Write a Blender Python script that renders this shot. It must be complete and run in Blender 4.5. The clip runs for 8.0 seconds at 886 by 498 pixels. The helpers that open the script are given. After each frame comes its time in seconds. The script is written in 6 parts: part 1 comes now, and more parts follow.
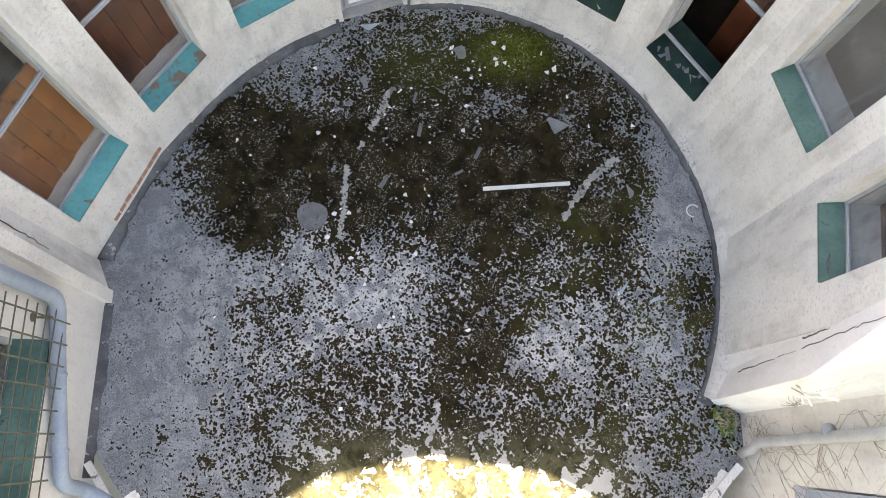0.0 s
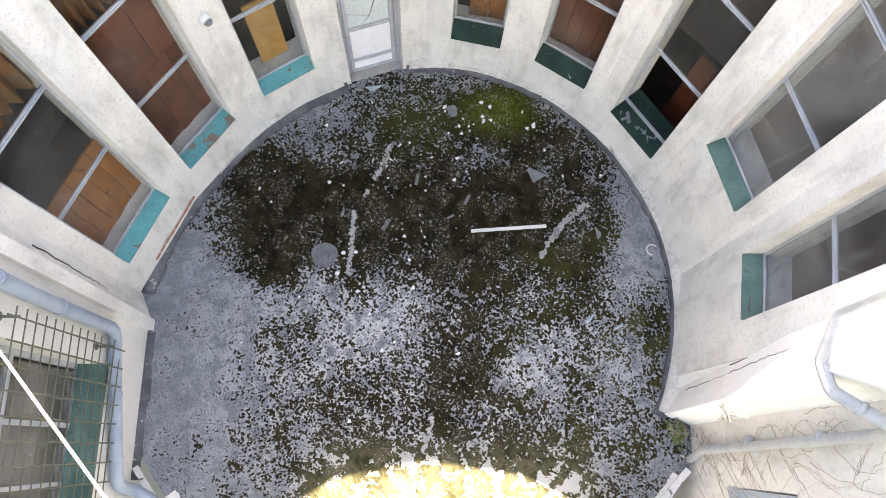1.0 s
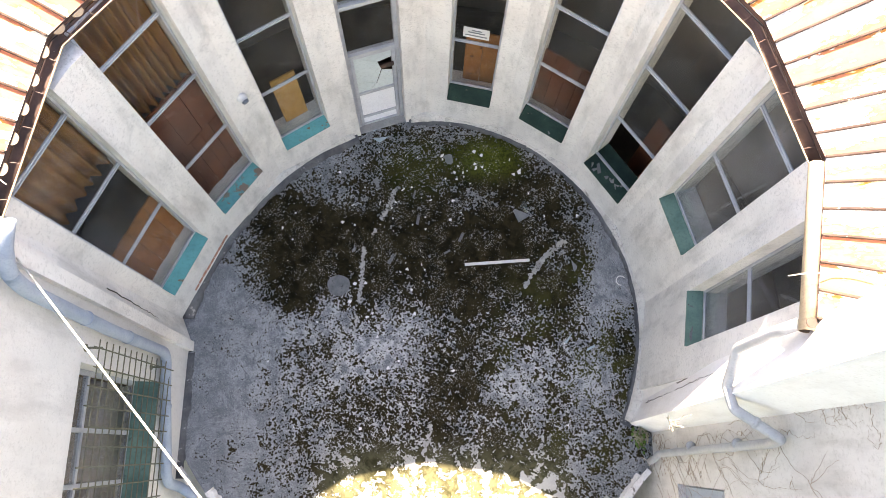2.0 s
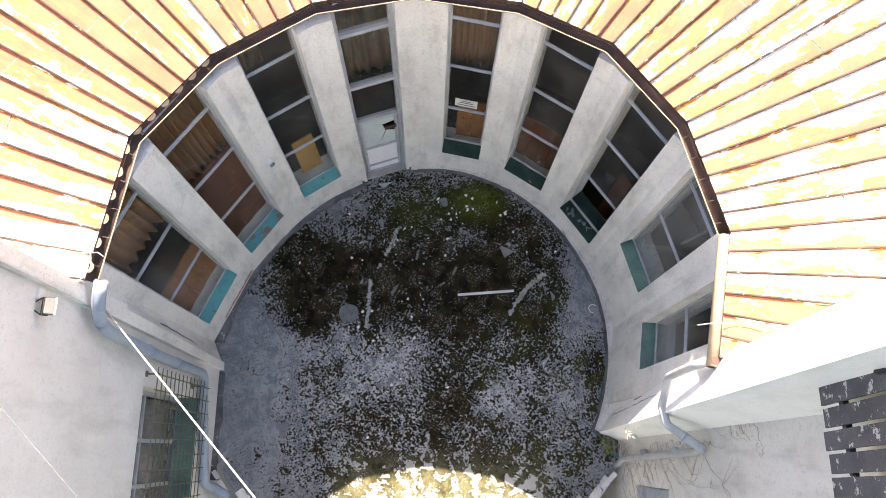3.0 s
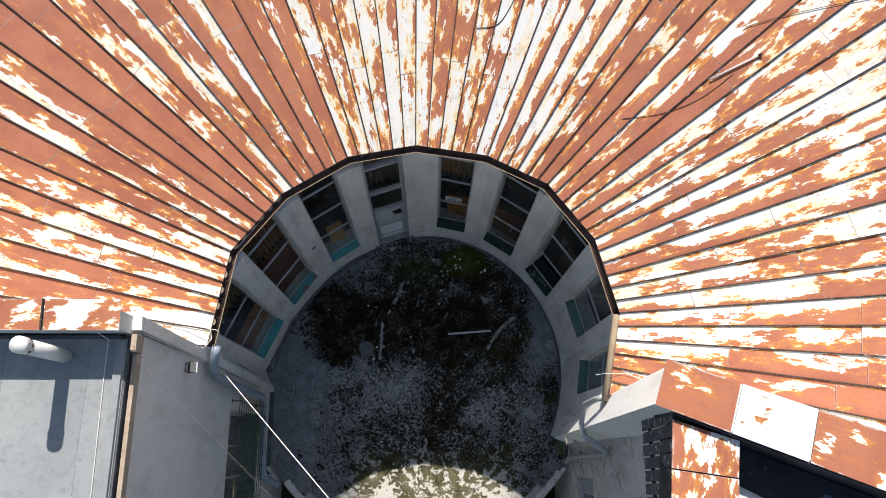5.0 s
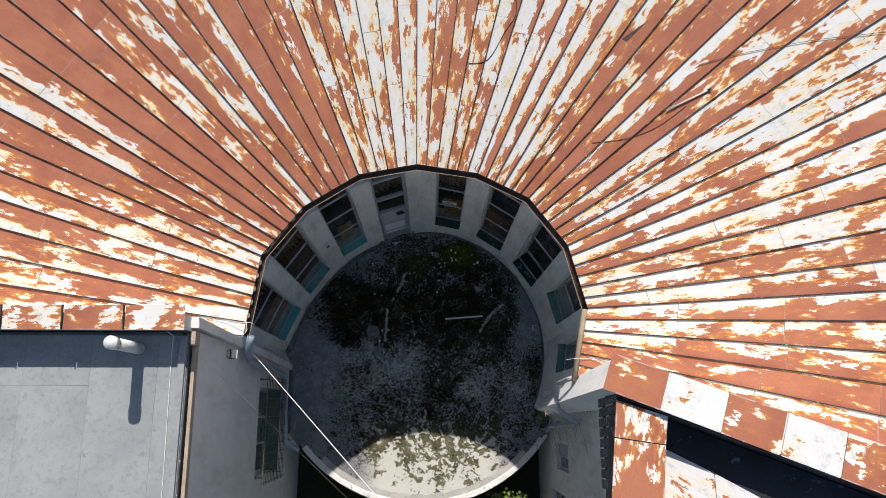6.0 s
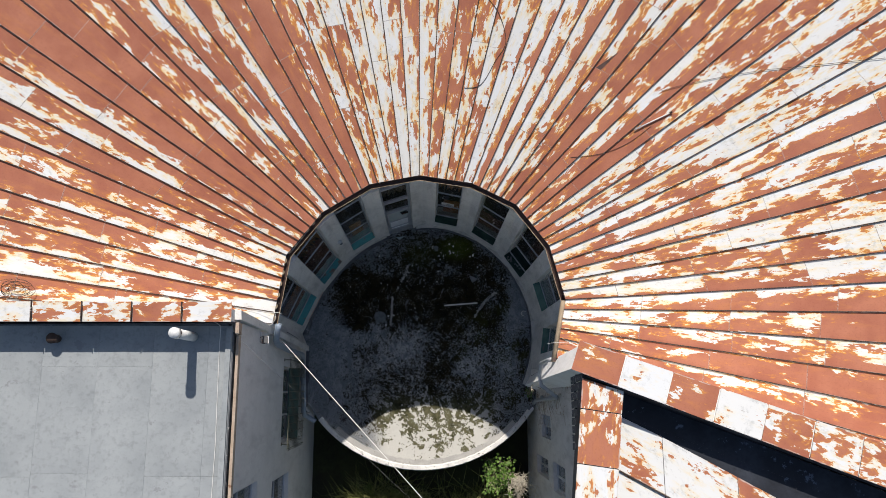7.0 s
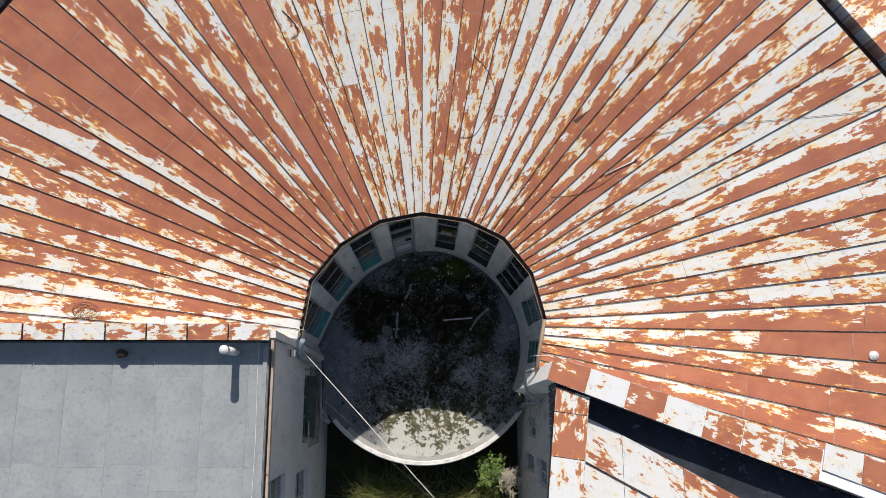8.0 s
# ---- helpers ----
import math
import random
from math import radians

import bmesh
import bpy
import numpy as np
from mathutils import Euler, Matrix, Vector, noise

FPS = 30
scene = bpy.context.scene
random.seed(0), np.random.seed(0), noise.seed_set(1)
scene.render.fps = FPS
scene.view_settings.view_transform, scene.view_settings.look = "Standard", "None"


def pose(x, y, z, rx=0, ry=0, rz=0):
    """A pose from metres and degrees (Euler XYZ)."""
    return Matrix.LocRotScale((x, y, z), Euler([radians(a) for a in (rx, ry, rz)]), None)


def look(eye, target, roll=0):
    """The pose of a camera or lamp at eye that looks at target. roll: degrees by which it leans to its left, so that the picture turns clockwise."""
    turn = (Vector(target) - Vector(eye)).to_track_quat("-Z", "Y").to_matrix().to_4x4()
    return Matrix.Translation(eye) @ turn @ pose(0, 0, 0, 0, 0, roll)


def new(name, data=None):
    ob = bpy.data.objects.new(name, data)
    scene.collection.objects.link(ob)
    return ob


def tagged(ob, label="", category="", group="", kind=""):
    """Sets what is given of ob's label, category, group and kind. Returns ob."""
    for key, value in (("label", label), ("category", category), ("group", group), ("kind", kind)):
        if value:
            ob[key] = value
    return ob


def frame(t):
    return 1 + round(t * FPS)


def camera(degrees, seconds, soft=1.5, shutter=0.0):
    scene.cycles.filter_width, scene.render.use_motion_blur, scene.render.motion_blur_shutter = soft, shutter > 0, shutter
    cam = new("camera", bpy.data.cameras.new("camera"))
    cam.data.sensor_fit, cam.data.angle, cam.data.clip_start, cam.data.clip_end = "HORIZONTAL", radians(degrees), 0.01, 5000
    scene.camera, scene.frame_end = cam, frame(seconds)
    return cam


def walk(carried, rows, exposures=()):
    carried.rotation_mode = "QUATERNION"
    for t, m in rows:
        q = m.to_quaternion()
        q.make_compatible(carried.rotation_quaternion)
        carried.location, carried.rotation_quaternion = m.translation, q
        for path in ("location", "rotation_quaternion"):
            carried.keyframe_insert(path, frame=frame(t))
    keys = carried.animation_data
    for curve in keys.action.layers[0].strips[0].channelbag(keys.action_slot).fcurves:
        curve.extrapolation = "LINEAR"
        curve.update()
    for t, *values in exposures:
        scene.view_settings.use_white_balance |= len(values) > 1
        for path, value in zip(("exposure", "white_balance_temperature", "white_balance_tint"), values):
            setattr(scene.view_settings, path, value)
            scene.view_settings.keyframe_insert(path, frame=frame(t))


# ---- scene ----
cam = camera(64.0, 8.0, 0.55)
PATH = [
    (0.0, -0.031, -1.926, 7.633, 15.28, -1.66, 0.12),
    (0.5, -0.03, -1.896, 8.272, 15.42, -1.74, 0.08),
    (1.0, 0.016, -1.893, 8.965, 15.61, -1.62, 0.13),
    (2.5, 0.113, -1.845, 11.339, 15.83, -1.1, 0.2),
    (3.0, 0.141, -1.817, 12.234, 15.95, -1.11, 0.15),
    (3.5, 0.174, -1.803, 13.239, 16.07, -1.13, 0.05),
    (4.0, 0.182, -1.749, 14.247, 16.0, -1.14, 0.01),
    (4.5, 0.187, -1.735, 15.306, 16.08, -1.07, 0.02),
    (6.0, 0.201, -1.579, 18.634, 12.97, -1.13, 0.06),
    (6.5, 0.188, -1.587, 19.738, 11.88, -1.17, 0.03),
    (7.0, 0.148, -1.562, 20.949, 11.04, -1.21, -0.02),
    (7.5, 0.102, -1.518, 22.354, 11.16, -1.29, 0.01),
    (8.0, 0.069, -1.473, 23.766, 11.23, -1.33, 0.0),
]
EXPOSURE = [(0.0, 3.22, 8900, 16.5), (0.5, 3.48, 8900, 16.5), (1.0, 3.42, 8900, 18), (2.5, 2.8, 8500, 18), (3.5, 1.98, 7950, 15), (4.5, 0.8, 7150, 9.5), (6.0, 0.12, 6800, 11), (7.0, 0.08, 6800, 11), (8.0, -0.03, 6800, 11)]
walk(cam, [(t, pose(*p)) for t, *p in PATH], EXPOSURE)

# ---- world and sun ----
SUN_FROM = Vector((-0.12, 5.23, 5.20)).normalized()
world = bpy.data.worlds.new("sky")
scene.world = world
world.use_nodes = True
wt = world.node_tree
sky = wt.nodes.new("ShaderNodeTexSky")
sky.sky_type, sky.sun_disc = "NISHITA", False
sky.sun_elevation = math.asin(SUN_FROM.z)
sky.sun_rotation = math.atan2(SUN_FROM.x, SUN_FROM.y)
wt.links.new(sky.outputs[0], wt.nodes["Background"].inputs[0])
wt.nodes["Background"].inputs[1].default_value = 0.1
sun = new("sun", bpy.data.lights.new("sun", "SUN"))
sun.data.energy, sun.data.angle, sun.data.color = 4.8, radians(0.53), (1.0, 0.965, 0.92)
sun.matrix_world = look(SUN_FROM * 40, (0, 0, 0))

# ---- materials ----
SOCKET = bpy.types.NodeSocket


def nd(nt, kind, ins=None, operation="", use_clamp=False, data_type="", interpolation_type=""):
    n = nt.nodes.new("ShaderNode" + kind)
    if operation:
        n.operation = operation
    if use_clamp:
        n.use_clamp = True
    if data_type:
        n.data_type = data_type
    if interpolation_type:
        n.interpolation_type = interpolation_type
    for k, v in (ins or {}).items():
        s = n.inputs[k]
        if isinstance(v, SOCKET):
            nt.links.new(v, s)
        else:
            s.default_value = v
    return n


def noise_of(nt, vec, scale, detail=4.0, rough=0.55, dist=0.0):
    return nd(nt, "TexNoise", {"Vector": vec, "Scale": scale, "Detail": detail, "Roughness": rough, "Distortion": dist}).outputs["Fac"]


def calc(nt, op, a, b=0.5, clamp=False):
    return nd(nt, "Math", {0: a, 1: b}, operation=op, use_clamp=clamp).outputs[0]


def step(nt, v, lo, hi):
    return nd(nt, "MapRange", {"Value": v, "From Min": lo, "From Max": hi}, interpolation_type="SMOOTHSTEP").outputs[0]


def rgb(c):
    return (c[0], c[1], c[2], 1.0)


def mix(nt, f, a, b):
    n = nd(nt, "Mix", {"Factor": f}, data_type="RGBA")
    for s, v in ((n.inputs[6], a), (n.inputs[7], b)):
        if isinstance(v, SOCKET):
            nt.links.new(v, s)
        else:
            s.default_value = rgb(v)
    return n.outputs[2]


def material(name, rough=0.8, metal=0.0, spec=0.3):
    m = bpy.data.materials.new(name)
    m.use_nodes = True
    b = m.node_tree.nodes["Principled BSDF"]
    b.inputs["Roughness"].default_value, b.inputs["Metallic"].default_value = rough, metal
    b.inputs["Specular IOR Level"].default_value = spec
    return m, m.node_tree, b


def bump(nt, b, h, strength, dist=0.01):
    nt.links.new(nd(nt, "Bump", {"Height": h, "Strength": strength, "Distance": dist}).outputs[0], b.inputs["Normal"])


def coords(nt, kind="Object"):
    return nd(nt, "TexCoord").outputs[kind]


def simple(name, c1, c2, scale=3.0, rough=0.8, metal=0.0, fleck=None, fleck_at=0.68, bumpy=0.2, random_shift=0.0, spec=0.3):
    """Two tones by coarse noise, fine grain on top, worn flecks of a third colour."""
    m, nt, b = material(name, rough, metal, spec)
    co = coords(nt)
    if random_shift:
        r = nd(nt, "ObjectInfo").outputs["Random"]
        co = nd(nt, "VectorMath", {0: co, 1: nd(nt, "CombineXYZ", {0: calc(nt, "MULTIPLY", r, 37.0), 1: calc(nt, "MULTIPLY", r, 91.0)}).outputs[0]}, operation="ADD").outputs[0]
    big = noise_of(nt, co, scale, 5.0, 0.6)
    fine = noise_of(nt, co, scale * 14, 3.0, 0.6)
    col = mix(nt, step(nt, big, 0.32, 0.68), c1, c2)
    col = mix(nt, calc(nt, "MULTIPLY", step(nt, fine, 0.45, 0.75), 0.35), col, tuple(v * 0.55 for v in c1))
    if random_shift:
        col = mix(nt, calc(nt, "MULTIPLY", r, random_shift), col, tuple(v * 0.5 for v in c2))
    if fleck:
        f = noise_of(nt, co, scale * 3.3, 6.0, 0.7)
        col = mix(nt, step(nt, f, fleck_at, fleck_at + 0.03), col, fleck)
    nt.links.new(col, b.inputs["Base Color"])
    bump(nt, b, fine, bumpy)
    return m


def plaster_material(name, light, dull, stain, grime=0.26):
    m, nt, b = material(name, 0.9, 0.0, 0.2)
    co = coords(nt)
    streak = nd(nt, "Mapping", {"Vector": co, "Scale": (1.0, 1.0, 0.28)}).outputs[0]
    big = noise_of(nt, co, 1.3, 5.0, 0.6)
    run = noise_of(nt, streak, 3.4, 6.0, 0.65)
    pit = noise_of(nt, co, 26.0, 4.0, 0.7)
    col = mix(nt, step(nt, big, 0.35, 0.7), light, dull)
    col = mix(nt, calc(nt, "MULTIPLY", step(nt, run, 0.46, 0.72), 0.5), col, stain)
    col = mix(nt, calc(nt, "MULTIPLY", step(nt, pit, 0.52, 0.68), 0.32), col, stain)
    smear = noise_of(nt, co, 2.4, 8.0, 0.72, 0.5)
    col = mix(nt, calc(nt, "MULTIPLY", step(nt, smear, 0.54, 0.72), grime), col, stain)
    pepper = calc(nt, "MULTIPLY", step(nt, noise_of(nt, co, 38.0, 5.0, 0.75), 0.53, 0.64), step(nt, noise_of(nt, streak, 2.2, 4.0, 0.6), 0.40, 0.66))
    col = mix(nt, calc(nt, "MULTIPLY", pepper, 0.9 * grime + 0.2), col, stain)
    spot = noise_of(nt, co, 7.0, 8.0, 0.75)
    col = mix(nt, step(nt, spot, 0.785, 0.80), col, (0.33, 0.31, 0.29))
    nt.links.new(col, b.inputs["Base Color"])
    bump(nt, b, calc(nt, "ADD", pit, calc(nt, "MULTIPLY", run, 1.5)), 0.35, 0.012)
    return m


def rust_material(name, flake_scale=(1.5, 4.4), halo=1.0, side=0.38):
    """Sheet steel: red-brown rust and flaking white paint in ragged tongues down the slope (u), thicker along one edge of each
    strip, with cream and orange run-off at the paint's edges. The red of the object's colour sets how much paint is left
    (0.5: half), the green which edge keeps it (0 or 1)."""
    m, nt, b = material(name, 0.62, 0.0, 0.35)
    uv = nd(nt, "UVMap")
    uv.uv_map = "metres"
    uv = uv.outputs[0]
    cross = nd(nt, "UVMap")
    cross.uv_map = "across"
    place = nd(nt, "SeparateXYZ", {0: cross.outputs[0]}).outputs
    over = place[1]
    info = nd(nt, "ObjectInfo")
    kept = nd(nt, "SeparateColor", {0: info.outputs["Color"]})
    left = calc(nt, "SUBTRACT", kept.outputs[0], 0.5)
    shift = nd(nt, "CombineXYZ", {2: calc(nt, "MULTIPLY", info.outputs["Random"], 0.5)}).outputs[0]
    uvs = nd(nt, "VectorMath", {0: uv, 1: shift}, operation="ADD").outputs[0]

    def stretched(vec, x, y, detail, rough, dist=0.0):
        return noise_of(nt, nd(nt, "Mapping", {"Vector": vec, "Scale": (x, y, 1.0)}).outputs[0], 1.0, detail, rough, dist)

    broad = stretched(uvs, 0.55, 1.6, 2.0, 0.5)
    f = stretched(uvs, flake_scale[0], flake_scale[1], 3.0, 0.55, 0.25)
    torn = stretched(uvs, 4.4, 12.0, 3.0, 0.6, 0.3)
    fine = stretched(uvs, 19.0, 42.0, 3.0, 0.65)
    lean = calc(nt, "MULTIPLY", calc(nt, "SUBTRACT", over, 0.5), calc(nt, "SUBTRACT", calc(nt, "MULTIPLY", kept.outputs[1], 2.0), 1.0))
    s = calc(nt, "ADD", calc(nt, "MULTIPLY", broad, 0.55), calc(nt, "MULTIPLY", f, 0.85))
    s = calc(nt, "ADD", s, calc(nt, "MULTIPLY", torn, 0.60))
    s = calc(nt, "ADD", s, calc(nt, "MULTIPLY", fine, 0.19))
    s = calc(nt, "ADD", s, calc(nt, "MULTIPLY", lean, side))
    s = calc(nt, "ADD", s, calc(nt, "SUBTRACT", calc(nt, "MULTIPLY", left, 1.75), 1.10))
    tone = noise_of(nt, uvs, 1.1, 5.0, 0.6)
    speckle = noise_of(nt, uv, 26.0, 4.0, 0.7)
    rust = mix(nt, step(nt, tone, 0.32, 0.68), (0.328, 0.108, 0.063), (0.42, 0.157, 0.091))
    rust = mix(nt, calc(nt, "MULTIPLY", step(nt, stretched(uvs, 1.4, 6.0, 4.0, 0.6), 0.5, 0.72), 0.6), rust, (0.46, 0.17, 0.066))
    rust = mix(nt, calc(nt, "MULTIPLY", step(nt, speckle, 0.5, 0.7), 0.35), rust, (0.215, 0.066, 0.042))
    runs = step(nt, stretched(uv, 0.9, 6.5, 3.0, 0.6), 0.40, 0.58)
    near = calc(nt, "MULTIPLY", step(nt, s, -0.10, -0.01), calc(nt, "ADD", calc(nt, "MULTIPLY", runs, 0.75 * halo), 0.2))
    col = mix(nt, near, rust, (0.60, 0.245, 0.045))
    stained = calc(nt, "ADD", calc(nt, "MULTIPLY", calc(nt, "MULTIPLY", step(nt, s, 0.20, 0.0), runs), 0.85 * halo), calc(nt, "MULTIPLY", step(nt, s, 0.02, 0.0), 0.25), True)
    paint = mix(nt, stained, (0.69, 0.70, 0.705), (0.74, 0.59, 0.32))
    paint = mix(nt, calc(nt, "MULTIPLY", step(nt, broad, 0.44, 0.60), 0.15 * halo), paint, (0.69, 0.61, 0.42))
    grime = noise_of(nt, uvs, 5.0, 6.0, 0.75)
    paint = mix(nt, calc(nt, "MULTIPLY", step(nt, grime, 0.52, 0.70), 0.65), paint, (0.43, 0.44, 0.43))
    scuff = calc(nt, "MULTIPLY", step(nt, stretched(uvs, 8.0, 30.0, 4.0, 0.7), 0.60, 0.66), step(nt, grime, 0.46, 0.56))
    paint = mix(nt, calc(nt, "MULTIPLY", scuff, 0.55), paint, (0.34, 0.30, 0.27))
    hard = step(nt, s, -0.006, 0.008)
    col = mix(nt, hard, col, paint)
    rim = calc(nt, "MULTIPLY", step(nt, calc(nt, "ABSOLUTE", calc(nt, "SUBTRACT", over, 0.5)), 0.462, 0.482), step(nt, torn, 0.44, 0.56))
    col = mix(nt, calc(nt, "MULTIPLY", rim, 0.6), col, (0.55, 0.53, 0.50))
    lap = calc(nt, "MULTIPLY", step(nt, calc(nt, "ABSOLUTE", calc(nt, "SUBTRACT", place[0], 0.5)), 0.4935, 0.4965), step(nt, speckle, 0.42, 0.52))
    col = mix(nt, calc(nt, "MULTIPLY", lap, 0.42), col, (0.50, 0.44, 0.40))
    nt.links.new(col, b.inputs["Base Color"])
    nt.links.new(calc(nt, "SUBTRACT", 0.72, calc(nt, "MULTIPLY", hard, 0.2)), b.inputs["Roughness"])
    bump(nt, b, calc(nt, "ADD", hard, calc(nt, "MULTIPLY", tone, 1.5)), 0.25, 0.006)
    return m


def floor_material():
    """Old concrete terrace: bluish bare screed, black-brown moss in blotches, green cushions, and a front paled for the
    sun on it.
    """
    m, nt, b = material("mossy_concrete", 0.95, 0.0, 0.03)
    flat = coords(nt)
    co = nd(nt, "Mapping", {"Vector": flat, "Rotation": (0.0, 0.0, 0.6)}).outputs[0]
    xyz = nd(nt, "SeparateXYZ", {0: flat}).outputs
    x, y = xyz[0], xyz[1]

    def blob(cx, cy, rx, ry, soft):
        dx = calc(nt, "DIVIDE", calc(nt, "SUBTRACT", x, cx), rx)
        dy = calc(nt, "DIVIDE", calc(nt, "SUBTRACT", y, cy), ry)
        d = calc(nt, "SQRT", calc(nt, "ADD", calc(nt, "MULTIPLY", dx, dx), calc(nt, "MULTIPLY", dy, dy)))
        d = calc(nt, "ADD", d, calc(nt, "MULTIPLY", calc(nt, "SUBTRACT", wob, 0.5), 0.9))
        return step(nt, d, 1.0 + soft, 1.0 - soft)

    wob = noise_of(nt, co, 1.6, 4.0, 0.6)
    mid = noise_of(nt, co, 2.6, 4.0, 0.6)
    patch = noise_of(nt, co, 6.5, 5.0, 0.65, 0.4)
    grit = noise_of(nt, co, 90.0, 2.0, 0.6)
    # mask of the sunlit front, where the sun's brightness is put into the colours
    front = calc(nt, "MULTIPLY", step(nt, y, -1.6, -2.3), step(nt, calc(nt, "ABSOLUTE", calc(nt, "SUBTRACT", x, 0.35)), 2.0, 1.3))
    cells = nd(nt, "TexVoronoi", {"Vector": nd(nt, "VectorMath", {0: co, 1: nd(nt, "VectorMath", {0: nd(nt, "TexNoise", {"Vector": co, "Scale": 14.0}).outputs["Color"], 1: (0.05, 0.05, 0.0)}, operation="MULTIPLY").outputs[0]}, operation="ADD").outputs[0], "Scale": 33.0}).outputs["Distance"]
    dots = calc(nt, "ADD", calc(nt, "MULTIPLY", noise_of(nt, co, 17.0, 6.0, 0.72, 0.4), 0.66), calc(nt, "MULTIPLY", calc(nt, "SUBTRACT", 0.93, cells), 0.42))
    tufts = calc(nt, "ADD", calc(nt, "MULTIPLY", noise_of(nt, co, 5.6, 7.0, 0.68, 0.3), 0.8), calc(nt, "MULTIPLY", noise_of(nt, co, 34.0, 3.0, 0.6), 0.2))
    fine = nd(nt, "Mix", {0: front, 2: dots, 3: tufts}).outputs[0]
    # how much moss grows: thick in the middle and towards the door, thin along the walls
    cover = 0.17
    for cx, cy, rx, ry, soft, k in ((-0.1, 1.7, 3.0, 1.45, 0.4, 0.50), (1.05, 2.45, 0.6, 0.35, 0.6, 0.4), (0.2, -1.1, 2.9, 2.4, 0.5, 0.45), (-0.45, -0.15, 0.8, 0.95, 0.7, -0.26),
                                    (1.6, -1.2, 1.2, 0.8, 0.7, 0.02), (1.35, -0.95, 0.36, 0.34, 0.8, -0.26), (2.4, -0.9, 0.3, 0.3, 0.8, -0.3),
                                    (-1.6, 2.4, 0.8, 0.5, 0.7, -0.28), (2.75, 0.9, 0.3, 0.9, 0.7, -0.35), (2.0, 0.6, 0.6, 0.9, 0.7, 0.12), (0.4, -0.6, 0.35, 1.0, 0.8, 0.14), (0.4, -3.0, 1.6, 0.8, 0.5, -0.08), (2.9, -0.35, 0.2, 0.32, 0.7, 0.36), (-2.9, -0.9, 0.7, 1.6, 0.7, -0.2), (-2.05, 1.0, 0.75, 0.75, 0.5, 0.32), (-1.95, -0.9, 0.7, 1.2, 0.7, -0.13)):
        cover = calc(nt, "ADD", cover, calc(nt, "MULTIPLY", blob(cx, cy, rx, ry, soft), k))
    s = calc(nt, "ADD", cover, calc(nt, "MULTIPLY", calc(nt, "SUBTRACT", mid, 0.5), 0.9))
    s = calc(nt, "ADD", s, calc(nt, "MULTIPLY", calc(nt, "SUBTRACT", patch, 0.5), 1.6))
    s = calc(nt, "ADD", s, calc(nt, "MULTIPLY", calc(nt, "SUBTRACT", fine, 0.5), 2.0))
    moss = step(nt, s, 0.48, 0.52)
    speck = noise_of(nt, co, 34.0, 4.0, 0.75, 0.8)
    bare = mix(nt, step(nt, wob, 0.3, 0.7), (0.225, 0.245, 0.265), (0.33, 0.35, 0.37))
    grain = noise_of(nt, co, 55.0, 5.0, 0.85)
    bare = mix(nt, calc(nt, "MULTIPLY", step(nt, grain, 0.42, 0.58), 0.55), bare, (0.09, 0.098, 0.107))
    bare = mix(nt, calc(nt, "MULTIPLY", step(nt, patch, 0.56, 0.42), 0.5), bare, (0.10, 0.11, 0.122))
    pale = calc(nt, "MULTIPLY", calc(nt, "MULTIPLY", blob(0.3, -0.7, 2.3, 1.8, 0.6), step(nt, patch, 0.36, 0.58)), 0.9)
    bare = mix(nt, pale, bare, (0.55, 0.555, 0.56))
    bare = mix(nt, calc(nt, "MULTIPLY", step(nt, speck, 0.565, 0.61), 0.7), bare, (0.06, 0.063, 0.068))
    bare = mix(nt, calc(nt, "MULTIPLY", step(nt, grit, 0.52, 0.66), 0.55), bare, (0.56, 0.57, 0.57))
    bare = mix(nt, calc(nt, "MULTIPLY", step(nt, noise_of(nt, co, 5.0, 6.0, 0.75), 0.5, 0.68), 0.45), bare, (0.13, 0.135, 0.15))
    # sunlit front: bare concrete painted paler than the rest
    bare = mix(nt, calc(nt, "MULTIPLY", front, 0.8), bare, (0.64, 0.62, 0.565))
    dark = mix(nt, step(nt, patch, 0.35, 0.65), (0.012, 0.0098, 0.0058), (0.034, 0.0265, 0.0135))
    green = calc(nt, "MULTIPLY", blob(0.98, 2.5, 0.46, 0.30, 0.8), 0.62)
    green = calc(nt, "ADD", green, calc(nt, "MULTIPLY", blob(-0.1, 2.35, 0.5, 0.4, 0.8), 0.2), True)
    dark = mix(nt, green, dark, mix(nt, step(nt, dots, 0.35, 0.65), (0.045, 0.062, 0.009), (0.13, 0.155, 0.022)))
    olive = calc(nt, "MULTIPLY", blob(2.1, -0.6, 1.0, 1.4, 0.5), step(nt, mid, 0.42, 0.6))
    dark = mix(nt, calc(nt, "MULTIPLY", olive, 0.7), dark, (0.058, 0.058, 0.018))
    # same sunlit front: moss there painted lighter and more olive
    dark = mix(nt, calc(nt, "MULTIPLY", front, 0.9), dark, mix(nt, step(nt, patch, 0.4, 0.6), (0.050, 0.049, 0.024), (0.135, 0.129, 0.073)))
    # crumbs of lime and paint on the moss
    crumb = step(nt, noise_of(nt, co, 42.0, 3.0, 0.7, 1.2), 0.595, 0.615)
    crumb = calc(nt, "MULTIPLY", crumb, step(nt, noise_of(nt, co, 3.3, 3.0, 0.6), 0.46, 0.6))
    dark = mix(nt, calc(nt, "MULTIPLY", crumb, 0.85), dark, (0.5, 0.5, 0.48))
    fuzz = calc(nt, "MULTIPLY", step(nt, grit, 0.58, 0.72), 0.08)
    dark = mix(nt, fuzz, dark, (0.12, 0.11, 0.07))
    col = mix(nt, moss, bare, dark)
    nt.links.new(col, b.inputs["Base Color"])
    h = calc(nt, "ADD", calc(nt, "MULTIPLY", moss, 1.0), calc(nt, "MULTIPLY", grit, 0.5))
